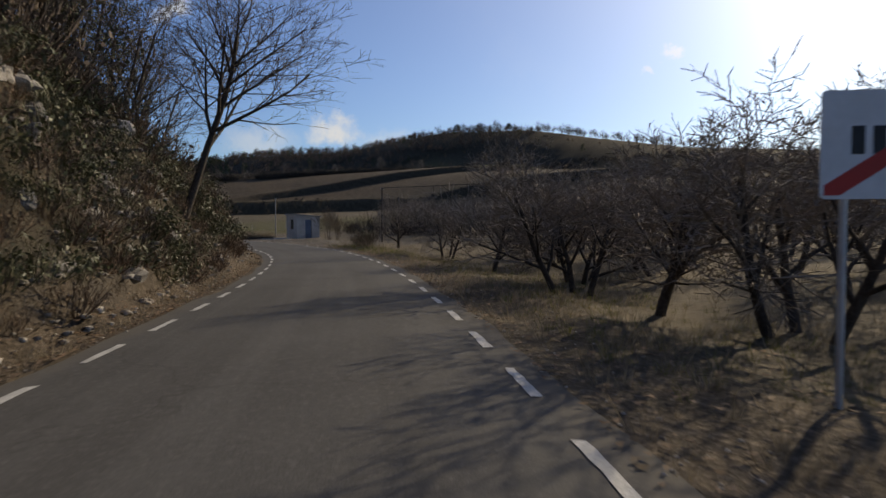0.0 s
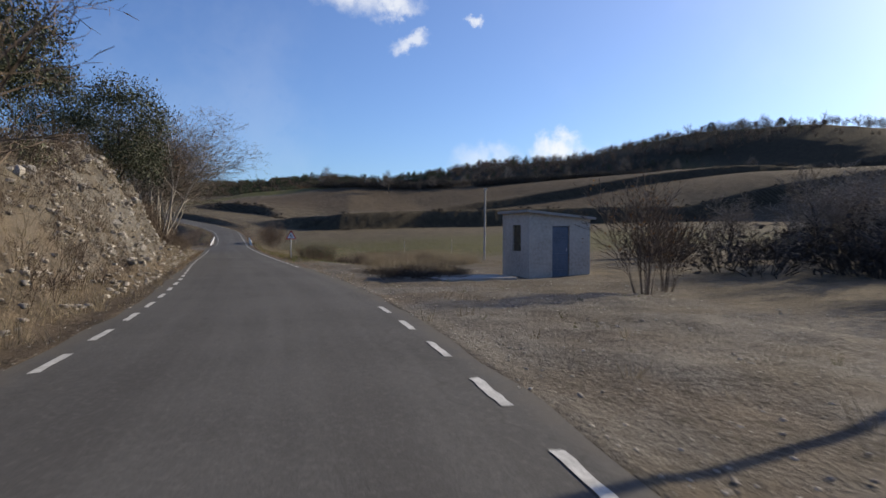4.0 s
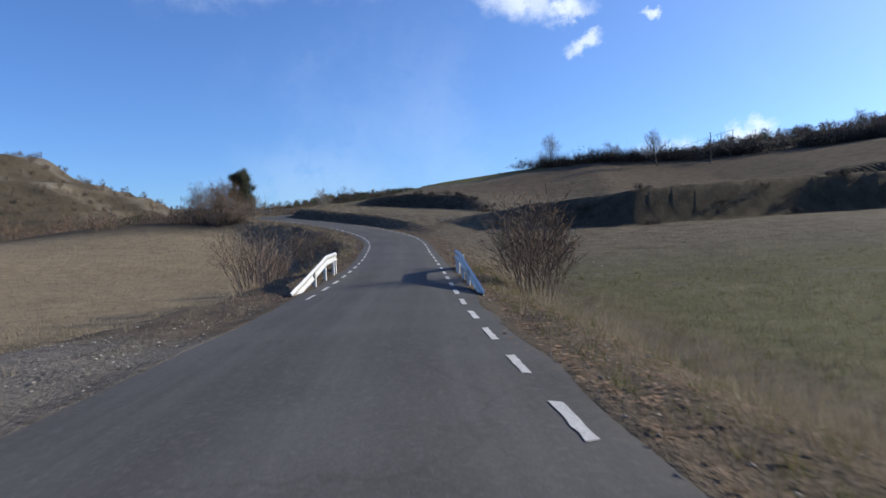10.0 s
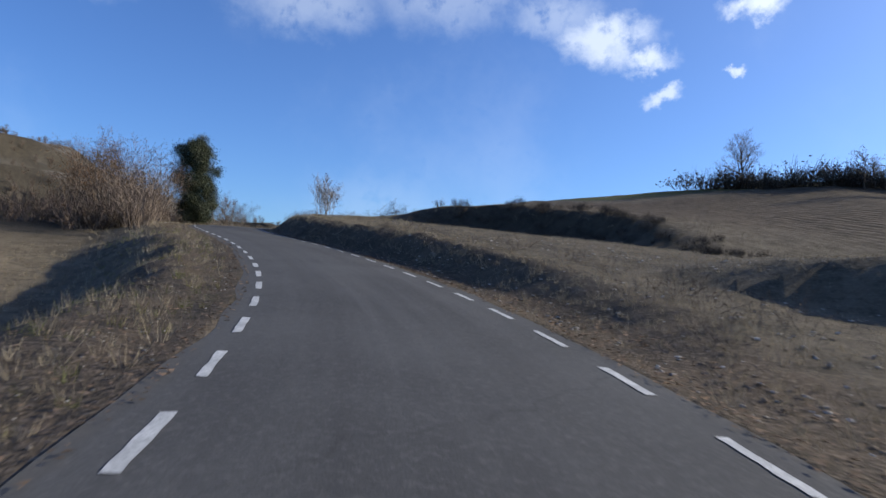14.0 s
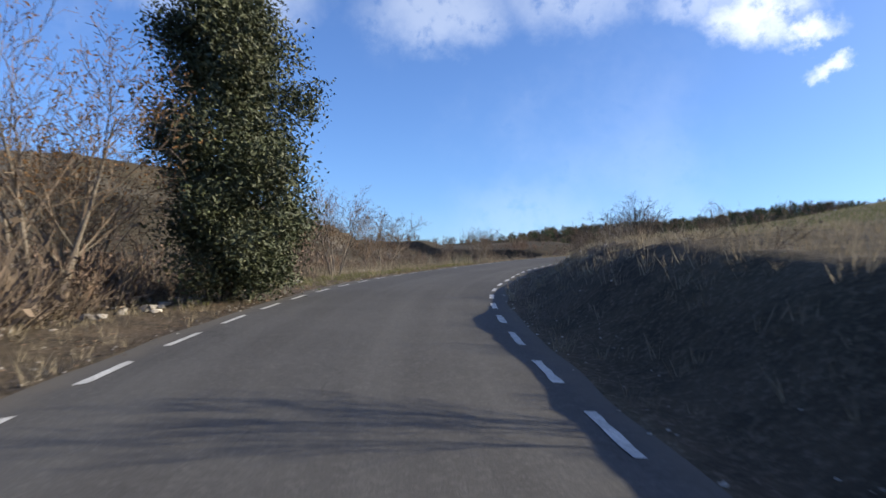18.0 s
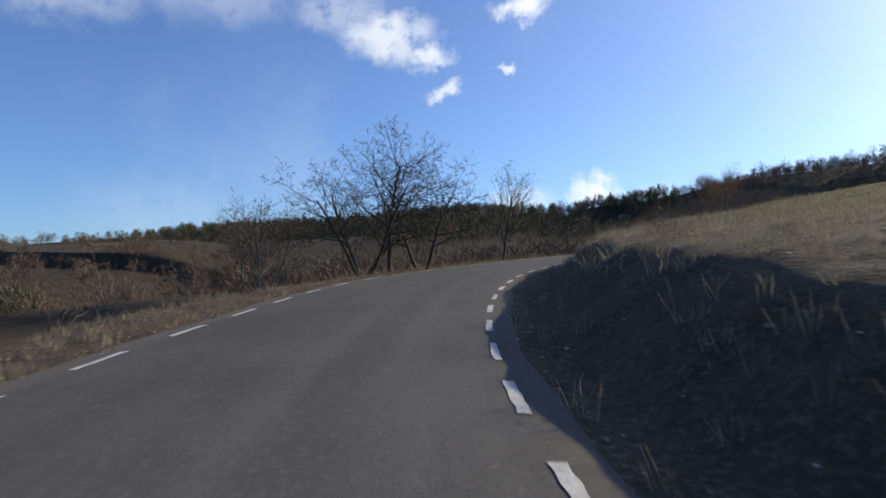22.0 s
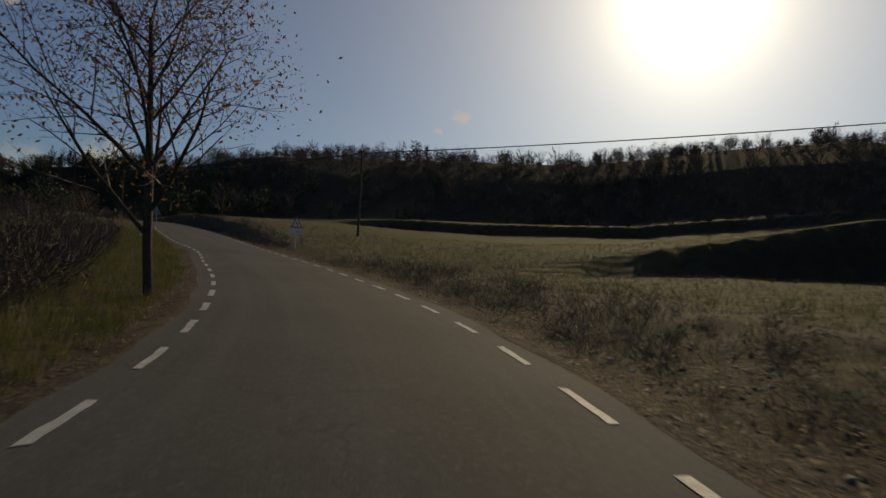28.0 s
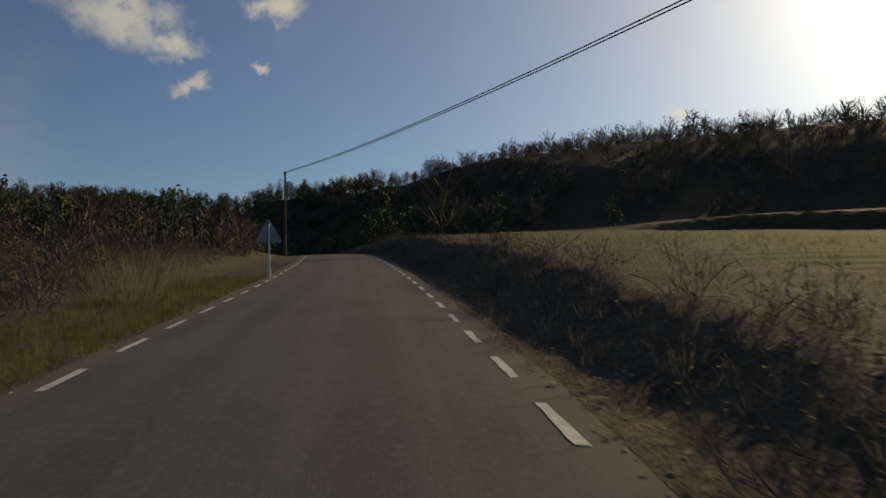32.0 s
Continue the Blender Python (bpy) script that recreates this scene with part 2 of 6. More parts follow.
def asphalt_material():
    m = bpy.data.materials.new("worn_asphalt")
    m.use_nodes = True
    n = Nodes(m.node_tree)
    uv = n.add("ShaderNodeUVMap").outputs[0]                       # metres across, metres along
    pos = n.add("ShaderNodeTexCoord").outputs["Object"]
    x = n.add("ShaderNodeSeparateXYZ", {0: uv}).outputs[0]
    streak = n.noise(n.add("ShaderNodeVectorMath", {0: uv, 1: (2.2, 0.06, 1.0)}, operation="MULTIPLY").outputs[0], 1.0, 5.0, 0.6)
    patch = n.noise(pos, 0.35, 5.0, 0.6)
    grain = n.noise(pos, 60.0, 3.0, 0.7)
    spots = n.noise(pos, 16.0, 5.0, 0.75)
    wheel = n.math("MULTIPLY", n.ramp(n.math("ABSOLUTE", n.math("SUBTRACT", n.math("ABSOLUTE", x), 0.85)), 0.45, 0.1), 0.35)
    col = n.mix(n.ramp(patch, 0.3, 0.7), (0.068, 0.067, 0.066, 1), (0.095, 0.094, 0.092, 1))
    col = n.mix(n.math("MULTIPLY", n.ramp(streak, 0.4, 0.7), 0.55), col, (0.116, 0.115, 0.112, 1))
    col = n.mix(wheel, col, (0.063, 0.061, 0.059, 1))
    col = n.mix(n.math("MULTIPLY", n.ramp(spots, 0.48, 0.70), 0.55), col, (0.150, 0.145, 0.137, 1))
    col = n.mix(n.math("MULTIPLY", n.ramp(grain, 0.35, 0.7), 0.5), col, (0.041, 0.040, 0.039, 1))
    cells = n.add("ShaderNodeTexVoronoi", {"Vector": n.add("ShaderNodeVectorMath", {0: pos, 1: n.add("ShaderNodeTexNoise", {"Vector": pos, "Scale": 1.2, "Detail": 4.0}).outputs["Color"]}, operation="ADD").outputs[0], "Scale": 0.22})
    cells.feature = "DISTANCE_TO_EDGE"
    crack = cells.outputs["Distance"]
    col = n.mix(n.math("MULTIPLY", n.ramp(crack, 0.005, 0.001), 0.22), col, (0.030, 0.028, 0.027, 1))
    edge = n.math("MULTIPLY", n.ramp(n.math("ADD", n.math("ABSOLUTE", x), n.math("MULTIPLY", n.noise(pos, 2.5, 4.0), 0.5)), 2.2, 2.6), 0.7)
    col = n.mix(edge, col, (0.112, 0.101, 0.086, 1))
    bsdf = n.add("ShaderNodeBsdfPrincipled", {"Base Color": col, "Roughness": 0.9, "Specular IOR Level": 0.12})
    b = n.add("ShaderNodeBump", {"Height": grain, "Strength": 0.35, "Distance": 0.012})
    n.t.links.new(b.outputs[0], bsdf.inputs["Normal"])
    n.add("ShaderNodeOutputMaterial", {"Surface": bsdf.outputs[0]})
    return m


def ground_material():
    """Earth and turf; the kinds of cover come from attributes of the sheet."""
    m = bpy.data.materials.new("farmland")
    m.use_nodes = True
    n = Nodes(m.node_tree)
    pos = n.add("ShaderNodeTexCoord").outputs["Object"]
    big = n.noise(pos, 0.05, 5.0, 0.6)
    mid = n.noise(pos, 0.9, 5.0, 0.65)
    fine = n.noise(pos, 14.0, 4.0, 0.7)
    speck = n.noise(pos, 42.0, 2.0, 0.6)
    blot = n.noise(pos, 3.6, 6.0, 0.7)

    def kind(name):
        return n.add("ShaderNodeAttribute", attribute=name).outputs["Fac"]

    def tone(a, b, c):
        col = n.mix(n.ramp(mid, 0.35, 0.65), (*a, 1), (*b, 1))
        return n.mix(n.math("MULTIPLY", n.ramp(fine, 0.45, 0.7), 0.7), col, (*c, 1))

    col = tone((0.135, 0.111, 0.079), (0.066, 0.055, 0.039), (0.180, 0.153, 0.108))                        # rough dry pasture
    col = n.mix(kind("stubble"), col, tone((0.215, 0.172, 0.110), (0.155, 0.122, 0.078), (0.26, 0.215, 0.145)))
    # furrows follow the slope of the ploughland
    rows = n.add("ShaderNodeTexWave", {"Vector": pos, "Scale": 0.55, "Distortion": 2.5, "Detail": 2.0, "Detail Scale": 0.4})
    rows.wave_type, rows.bands_direction = "BANDS", "DIAGONAL"
    rows = rows.outputs["Fac"]
    earth = n.mix(n.math("MULTIPLY", rows, 0.5), tone((0.115, 0.088, 0.060), (0.064, 0.048, 0.033), (0.185, 0.150, 0.108)), (0.052, 0.039, 0.027, 1))
    col = n.mix(kind("plough_shade"), col, earth)
    col = n.mix(n.math("MULTIPLY", kind("green"), n.ramp(n.noise(pos, 0.22, 6.0, 0.7), 0.22, 0.5)), col, tone((0.070, 0.080, 0.022), (0.092, 0.090, 0.030), (0.128, 0.120, 0.048)))
    col = n.mix(kind("litter"), col, tone((0.090, 0.066, 0.045), (0.048, 0.038, 0.028), (0.21, 0.165, 0.125)))
    rock = n.mix(n.ramp(mid, 0.36, 0.50), tone((0.095, 0.080, 0.062), (0.06, 0.050, 0.04), (0.160, 0.140, 0.115)), tone((0.150, 0.140, 0.127), (0.066, 0.060, 0.053), (0.235, 0.225, 0.208)))
    col = n.mix(kind("rocky"), col, rock)
    col = n.mix(kind("gravel"), col, tone((0.151, 0.136, 0.116), (0.118, 0.107, 0.092), (0.226, 0.211, 0.187)))
    col = n.mix(n.math("MULTIPLY", n.ramp(big, 0.4, 0.65), 0.22), col, (0.076, 0.064, 0.046, 1))
    col = n.mix(n.math("MULTIPLY", n.ramp(blot, 0.5, 0.68), 0.5), col, (0.045, 0.037, 0.027, 1))
    col = n.mix(n.math("MULTIPLY", n.ramp(speck, 0.6, 0.75), 0.2), col, (0.260, 0.242, 0.212, 1))
    # dark brush ground; the tone also stands in for deep shade on banks
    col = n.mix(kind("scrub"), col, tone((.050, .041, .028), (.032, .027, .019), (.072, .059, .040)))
    bsdf = n.add("ShaderNodeBsdfPrincipled", {"Base Color": col, "Roughness": 0.95, "Specular IOR Level": 0.1})
    h = n.math("ADD", n.math("MULTIPLY", fine, 0.6), n.math("ADD", mid, n.math("MULTIPLY", rows, n.math("MULTIPLY", kind("plough_shade"), 0.8))))
    b = n.add("ShaderNodeBump", {"Height": h, "Strength": 0.75, "Distance": 0.12})
    n.t.links.new(b.outputs[0], bsdf.inputs["Normal"])
    n.add("ShaderNodeOutputMaterial", {"Surface": bsdf.outputs[0]})
    return m


ASPHALT, GROUND = asphalt_material(), ground_material()


# ---- the road's line ----
def smooth(a, n):
    k = np.hanning(n + 2)[1:-1]
    k /= k.sum()
    return np.convolve(np.pad(a, n // 2, mode="edge"), k, mode="valid")[:len(a)]


def mesh_object(name, verts, faces, mat, parent=None, label="", flat=True):
    me = bpy.data.meshes.new(name)
    me.from_pydata(np.asarray(verts, float).reshape(-1, 3).tolist(), [], [list(map(int, f)) for f in faces] if not isinstance(faces, np.ndarray) else faces.tolist())
    me.materials.append(mat)
    if not flat:
        me.shade_smooth()
    me.update()
    ob = new(name, me)
    if parent is not None:
        ob.parent = parent
    if label:
        ob["label"] = label
    return ob


def part(name, bm, mat, parent, label="", smooth_it=False):
    """Links a bmesh as one mesh object under a thing or a part."""
    me = bpy.data.meshes.new(name)
    bm.to_mesh(me)
    bm.free()
    me.materials.append(mat)
    if smooth_it:
        me.shade_smooth()
    ob = new(name, me)
    if parent is not None:
        ob.parent = parent
    if label:
        ob["label"] = label
    return ob


def empty(name, m, label, category, group=""):
    ob = new(name)
    ob.matrix_world = m
    return tagged(ob, label, category, group)


KEY = np.array([r[:4] for r in ROWS])
tt = np.arange(0, 32.001, 0.05)
lx, ly, lz = (smooth(np.interp(tt, KEY[:, 0], KEY[:, k]), 21) for k in (1, 2, 3))
lz = smooth(lz, 41) - 1.25


def run_on(x, y, z, n, turn, rise, step=0.5):
    """Carries the line on past its end, gently turning."""
    a = math.atan2(y[-1] - y[-12], x[-1] - x[-12])
    ox, oy, oz = [], [], []
    px, py, pz = x[-1], y[-1], z[-1]
    for k in range(n):
        a += radians(turn) * step
        px, py, pz = px + math.cos(a) * step, py + math.sin(a) * step, pz + rise(k * step) * step
        ox.append(px), oy.append(py), oz.append(pz)
    return np.concatenate([x, ox]), np.concatenate([y, oy]), np.concatenate([z, oz])


lx, ly, lz = run_on(lx, ly, lz, 300, 0.12, lambda u: .068 if u < 50 else (.035 if u < 90 else 0.0))
bx, by, bz = run_on(lx[::-1], ly[::-1], lz[::-1], 100, 0.2, lambda u: 0.01)
lx, ly, lz = bx[::-1], by[::-1], bz[::-1]
step = np.hypot(np.diff(lx), np.diff(ly))
st = np.concatenate([[0], np.cumsum(step)])
st -= st[100]                                            # station 0 where the camera starts
S = np.arange(st[0], st[-1], 0.5)
CXL, CYL, CZL = (smooth(np.interp(S, st, a), 15) for a in (lx, ly, lz))
# the carriageway's middle lies beside the camera's line
OFF = smooth(np.interp(S, (0, 25, 35, 45, 75, 88, 97, 117, 128, 139, 160, 178, 190, 200, 212, 222, 234, 245, 255, 265, 280, 296, 315, 328, 335),
                       (-.85, -.7, -.55, -.7, -1.05, -1.0, -.9, -.17, -.07, .26, .6, -.2, -.9, -1.15, -1.05, -.87, -1.45, -1.95, -1.75, -1.27, -.5, .17, -.5, -.83, -.9)), 25)
OFF = OFF + smooth(np.interp(S, (18, 27, 36, 46, 128, 133, 137, 141, 145, 149, 153, 158, 161, 165, 169, 175, 183, 192, 199, 206, 220, 225, 231, 237, 242, 246, 250, 257, 264, 280, 293, 303, 312, 318, 326, 338, 360),
                             (0, .1, .1, 0, 0, -.05, .02, .17, .33, .36, .32, .13, .06, .09, .12, .05, .05, 0, -.08, 0, 0, -.1, -.2, -.15, -.08, -.1, -.05, 0, 0, 0, .13, .12, .05, .12, 0, -.2, -.2)), 9)
HALF = smooth(np.interp(S, (0, 30, 60, 100, 114, 130, 140, 150, 160, 190, 230, 245, 258, 290, 310, 318, 328, 338), (2.03, 1.80, 2.1, 1.95, 1.6, 1.55, 1.66, 1.82, 1.80, 2.03, 2.1, 2.4, 2.12, 1.85, 1.85, 1.82, 1.95, 2.1)), 25)
HALF = HALF + smooth(np.interp(S, (60, 70, 80, 88, 96, 198, 205, 212, 230, 238, 246, 255, 264, 272, 286, 294, 306, 311, 318, 325, 333, 345), (0, .14, .13, .02, 0, 0, .12, 0, 0, -.14, 0, 0, -.07, 0, 0, -.065, -.065, 0, -.12, -.02, .09, .08)), 9)
OFF = OFF + smooth(np.interp(S, (228, 238, 246, 258, 266, 274, 286, 294, 306, 313, 322, 333, 350), (0, .17, 0, 0, -.06, 0, 0, -.065, -.065, 0, 0, .13, .12)), 9)
tx, ty = np.gradient(CXL), np.gradient(CYL)
ln = np.hypot(tx, ty)
RX, RY, RZ = CXL + OFF * ty / ln, CYL - OFF * tx / ln, CZL
tx, ty = np.gradient(RX), np.gradient(RY)
ln = np.hypot(tx, ty)
NX, NY = ty / ln, -tx / ln                               # to the right of the way


def at(s, d, up=0.0):
    """World place at station s, d metres right of the road's middle, up metres over the road."""
    k = np.interp(s, S, np.arange(len(S)))
    f = lambda a: np.interp(k, np.arange(len(S)), a)
    return np.array([f(RX) + f(NX) * d, f(RY) + f(NY) * d, f(RZ) + up])


def to_road(x, y):
    """Station, distance right of the middle, for many places."""
    x, y = np.asarray(x, float).ravel(), np.asarray(y, float).ravel()
    s, d = np.empty(len(x)), np.empty(len(x))
    gx, gy = RX[::4], RY[::4]
    for a in range(0, len(x), 20000):
        q = (x[a:a + 20000, None] - gx) ** 2 + (y[a:a + 20000, None] - gy) ** 2
        i = np.minimum(np.argmin(q, 1) * 4, len(S) - 1)
        for w_ in (2, 1):
            lo, hi = np.maximum(i - w_, 0), np.minimum(i + w_, len(S) - 1)
            X, Y = x[a:a + 20000], y[a:a + 20000]
            dl, dh, dm = ((X - RX[j]) ** 2 + (Y - RY[j]) ** 2 for j in (lo, hi, i))
            i = np.where((dl < dm) & (dl <= dh), lo, np.where(dh < dm, hi, i))
        X, Y = x[a:a + 20000] - RX[i], y[a:a + 20000] - RY[i]
        s[a:a + 20000] = S[i] + (-X * NY[i] + Y * NX[i])
        d[a:a + 20000] = X * NX[i] + Y * NY[i]
        far = np.hypot(X, Y)
        d[a:a + 20000] = np.where(np.abs(d[a:a + 20000]) < far * 0.98, np.sign(d[a:a + 20000] + 1e-9) * far, d[a:a + 20000])
    return s, d


def ease(x, a, b):
    u = np.clip((x - a) / (b - a), 0, 1)
    return u * u * (3 - 2 * u)


def lattice(x, y, scale, seed):
    """Smooth value noise in numpy, about -1 to 1."""
    rng = np.random.RandomState(seed)
    tab = rng.rand(256, 256) * 2 - 1
    u, v = x / scale, y / scale
    i, j = np.floor(u).astype(int), np.floor(v).astype(int)
    fu, fv = u - i, v - j
    fu, fv = fu * fu * (3 - 2 * fu), fv * fv * (3 - 2 * fv)
    g = lambda a, b: tab[a % 256, b % 256]
    return (g(i, j) * (1 - fu) + g(i + 1, j) * fu) * (1 - fv) + (g(i, j + 1) * (1 - fu) + g(i + 1, j + 1) * fu) * fv


def line_distance(x, y, pts):
    """Distance to a polyline, its third value there, the share along it, and the side (positive: to the left)."""
    best = np.full(x.shape, 1e9)
    val, side, along = np.zeros(x.shape), np.zeros(x.shape), np.zeros(x.shape)
    for k, (a, b) in enumerate(zip(pts[:-1], pts[1:])):
        dx, dy = b[0] - a[0], b[1] - a[1]
        u = np.clip(((x - a[0]) * dx + (y - a[1]) * dy) / (dx * dx + dy * dy), 0, 1)
        q = np.hypot(x - a[0] - u * dx, y - a[1] - u * dy)
        m = q < best
        best = np.where(m, q, best)
        val = np.where(m, a[2] + (b[2] - a[2]) * u, val)
        along = np.where(m, k + u, along)
        side = np.where(m, np.sign(dx * (y - a[1]) - dy * (x - a[0])), side)
    return best, val, along, side


CREST = ((-900, 380, 30), (-330, 470, 20), (-150, 520, 28), (-20, 490, 38), (5, 452, 39.5), (30, 415, 38), (70, 385, 37.5), (96, 362, 43), (116, 345, 46), (150, 322, 45), (178, 304, 39), (215, 282, 33), (330, 220, 27), (900, 0, 22))
TERRACES = (((-36, 155, 0.0), (-27, 151, 1.6), (-18, 150, 2.6), (-4, 158, 3.0), (22, 168, 3.1), (70, 178, 2.8), (160, 180, 2.4)),
            ((-57, 182.5, 0.0), (-52, 181, 1.2), (-46, 179, 1.7), (-39, 175, 1.5), (-32, 166, .2)),
            ((-6, 183, 0.0), (6, 188, 1.3), (30, 196, 1.9), (70, 206, 2.0), (140, 214, 1.5)),
            ((-38, 209, 0.2), (-30, 207, 1.2), (10, 217, 1.5), (60, 230, 1.8), (140, 240, 1.5)),
            ((-20, 355, 0.0), (-10, 342, 1.2), (20, 325, 1.4), (60, 310, 1.4), (110, 300, 1.2)),
            ((20, 250, 0.0), (60, 262, 1.6), (130, 262, 1.6)),
            ((-44, 281.5, 0.0), (-37, 279, 1.0), (-31, 274, 2.2), (-22, 262, 2.5), (-10, 240, 2.0), (0, 225, .5)))
FOOT = ((-300, 150, 0), (-60, 158, 0), (-36, 155, 0), (-18, 150, 0), (-4, 158, 0), (22, 168, 0), (70, 178, 0), (160, 180, 0), (500, 120, 0))
# cross sections: station, then height of the bank and its run, and the verge before it
LEFT = np.array(((-60, 4.0, 2.6, .4), (0, 4.0, 2.2, .4), (16, 3.6, 2.5, .5), (24, 3.0, 2.8, .5), (40, 2.8, 3.5, .7), (58, 3.2, 3.0, .8), (66, 4.4, 2.8, .8), (78, 4.2, 2.9, .8), (86, 2.5, 3.0, .8),
                 (92, 2.0, 2.6, .8), (97, 1.6, 2.4, .7), (100.5, 1.0, 2.0, .8), (103, .3, 2.0, 1.6), (106, 0, 3, 2.0), (114, -.6, 3.0, 1.4), (128, -1.5, 3.5, 1.0), (150, -2.6, 4.5, 1.2), (170, -1.6, 4, 1.4), (184, -.3, 3, 1.6),
                 (205, -.3, 4, 2.0), (230, -.8, 4, 1.3), (250, -.8, 4, 1.0), (270, -1.2, 4, .9), (290, -.5, 3, 1.0), (320, -.3, 4, 2.2), (345, -.1, 4, 2.4), (365, .5, 4, 1.5), (500, 1.5, 4, 1.5)))
RIGHT = np.array(((-60, -.3, 3, .8), (0, -.25, 3, 1.0), (30, -.3, 3, 1.2), (42, -.05, 4, 3), (64, -.05, 4, 3), (74, -.2, 3, 1.6), (90, -.6, 3, .9), (112, -1.0, 2.5, .7), (122, -1.0, 2.5, .7),
                  (135, -.35, 3, .9), (150, .1, 2, .8), (158, .7, 1.7, .7), (168, 1.05, 1.7, .4), (185, 1.25, 2.0, .25), (200, 1.2, 2.5, .3), (215, 1.15, 2.6, .25), (230, 1.1, 2.2, .2), (248, 1.1, 1.8, .1), (257, 1.3, 2.0, .2), (266, 2.05, 2.2, .5),
                  (274, 2.1, 2.4, .5), (283, 1.1, 3, .6), (292, .5, 3, .7), (310, .12, 3, .8), (325, .2, 1.8, .8), (333, .55, 1.6, .6), (341, .9, 1.6, .6), (350, 1.1, 1.7, .6), (365, 1.3, 1.8, .6), (500, 2.0, 3, .8)))


def land(x, y, rough=True, sunk=0.0):
    """Height of the land, and its covers."""
    x, y = np.asarray(x, float).ravel(), np.asarray(y, float).ravel()
    s, d = to_road(x, y)
    ad = np.abs(d)
    half = np.interp(s, S, HALF) + 0.30
    zr = np.interp(s, S, RZ)
    # a mild level that follows the road over a wide stretch
    num, den = np.zeros(len(x)), np.zeros(len(x))
    for k in range(0, len(S), 24):
        q = 1.0 / ((x - RX[k]) ** 2 + (y - RY[k]) ** 2 + 30.0) ** 1.6
        num, den = num + q * RZ[k], den + q
    z0 = num / den
    # right: fields rising in terraces to a wooded crest
    dc, ch, _, _ = line_distance(x, y, CREST)
    fr = np.interp(dc, (0, 15, 35, 60, 85, 110, 150, 200, 700), (1.0, .97, .80, .52, .43, .375, .33, .30, .2))
    qa, _, _, sa = line_distance(x, y, FOOT)
    floor = -2.3 + np.clip(.26 * np.maximum(qa * sa, 0), 0, 13)
    w1 = ease(dc, 200, 135)
    zright = floor * (1 - w1) + (fr * (ch + 2) - 2) * w1 + lattice(x, y, 60, 3) * .8 * ease(ad, 30, 60)
    dome = ease(s, 185, 200) * (1 - ease(s, 258, 282)) * (1 - ease(ad, 24, 38))
    zright = np.maximum(zright, z0 + np.clip(.11 * ad, 0, 6.5) * dome)
    # left: hillside, stubble flat, scrub valley, pine hill; and the far terraced hill
    rise = np.interp(s, (-40, 60, 85, 100, 110, 170, 190, 210, 290, 315, 360, 420), (7.0, 7.0, 4.0, .0, -1.2, -1.8, -3.0, -5.0, -5.5, -3.0, 0.0, 4.0))
    ramp = np.interp(ad, (0, 8, 30, 70, 130, 260), (0, 0.1, 1.0, 1.0, .7, 0))
    zleft = z0 + rise * ramp + 0.022 * np.clip(ad - 15, 0, 160) * ease(s, 95, 110)
    # the flat-topped hill with its rocky rim and the terraces below
    r = np.hypot(x + 276, (y - 264) * 0.9) + lattice(x, y, 22, 14) * 5 + lattice(x, y, 8, 15) * 2
    hill = 12 * np.exp(-(r / 112) ** 2) + 11 * (1 - ease(r, 52, 100))
    stepped = np.floor(hill / 2.6) * 2.6 + 2.6 * ease(hill / 2.6 - np.floor(hill / 2.6), 0.55, 0.9)
    rim = 1 - ease(r, 43, 54)
    stepped = stepped + 8.5 * rim + lattice(x, y, 12, 16) * .8 * rim
    zleft += stepped
    zleft += np.maximum(0, fr * (ch + 2) - 2 - z0) * ease(s, 250, 330) * ease(ad, 10, 80) * 0.9
    r2 = np.hypot(x + 230, y - 900)
    zleft += 50 * np.exp(-(r2 / 220) ** 2)
    zright += 50 * np.exp(-(r2 / 220) ** 2) * ease(dc, 40, 90) * (y > 520)
    zfar = zleft + (zright - zleft) * ease(d, -22, 22)
    # cross section by the road
    tab = [np.where(d > 0, np.interp(s, RIGHT[:, 0], RIGHT[:, k]), np.interp(s, LEFT[:, 0], LEFT[:, k])) for k in (1, 2, 3)]
    bank, run, verge = tab
    wob = (lattice(x, y, 3.2, 5) * 0.35 + lattice(x, y, 9.0, 6) * 0.4) * np.where(d > 0, .45, 1)
    e = ad - half - verge - np.where(np.abs(bank) > .4, np.clip(wob, -.3, 1), 0)
    prof = bank * ease(e, 0, run) + np.where(d > 0, 0.035 + 0.07 * dome, np.interp(s, (60, 90, 100), (0.22, 0.1, 0.0))) * np.clip(e - run, 0, 30)
    znear = zr - 0.03 + prof - 0.06 * ease(ad, half, half + .5)
    w_ = ease(ad, 9, 42)
    z = znear * (1 - w_) + zfar * w_
    # marks the terrace faces, whose shade is painted in with the scrub tone
    face = np.zeros(len(x))
    for line in TERRACES:
        q, hgt, al, side = line_distance(x, y, line)
        end = ease(al, 0, 0.25) * (1 - ease(al, len(line) - 1.4, len(line) - 1.0))
        ql = q * side + lattice(x, y, 9, 51) * .4
        face = np.maximum(face, end * np.clip(hgt / 1.5, 0, 1) * np.exp(-((ql + .2) / 1.3) ** 2) * ease(ad, 8, 14))
        z += end * hgt * (ease(ql, -0.6, 0.6) - ease(ql, 0, 30)) * np.where(q < 32, 1, 0) * ease(ad, 5, 10)
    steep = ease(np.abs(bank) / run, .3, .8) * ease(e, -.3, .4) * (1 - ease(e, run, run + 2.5))
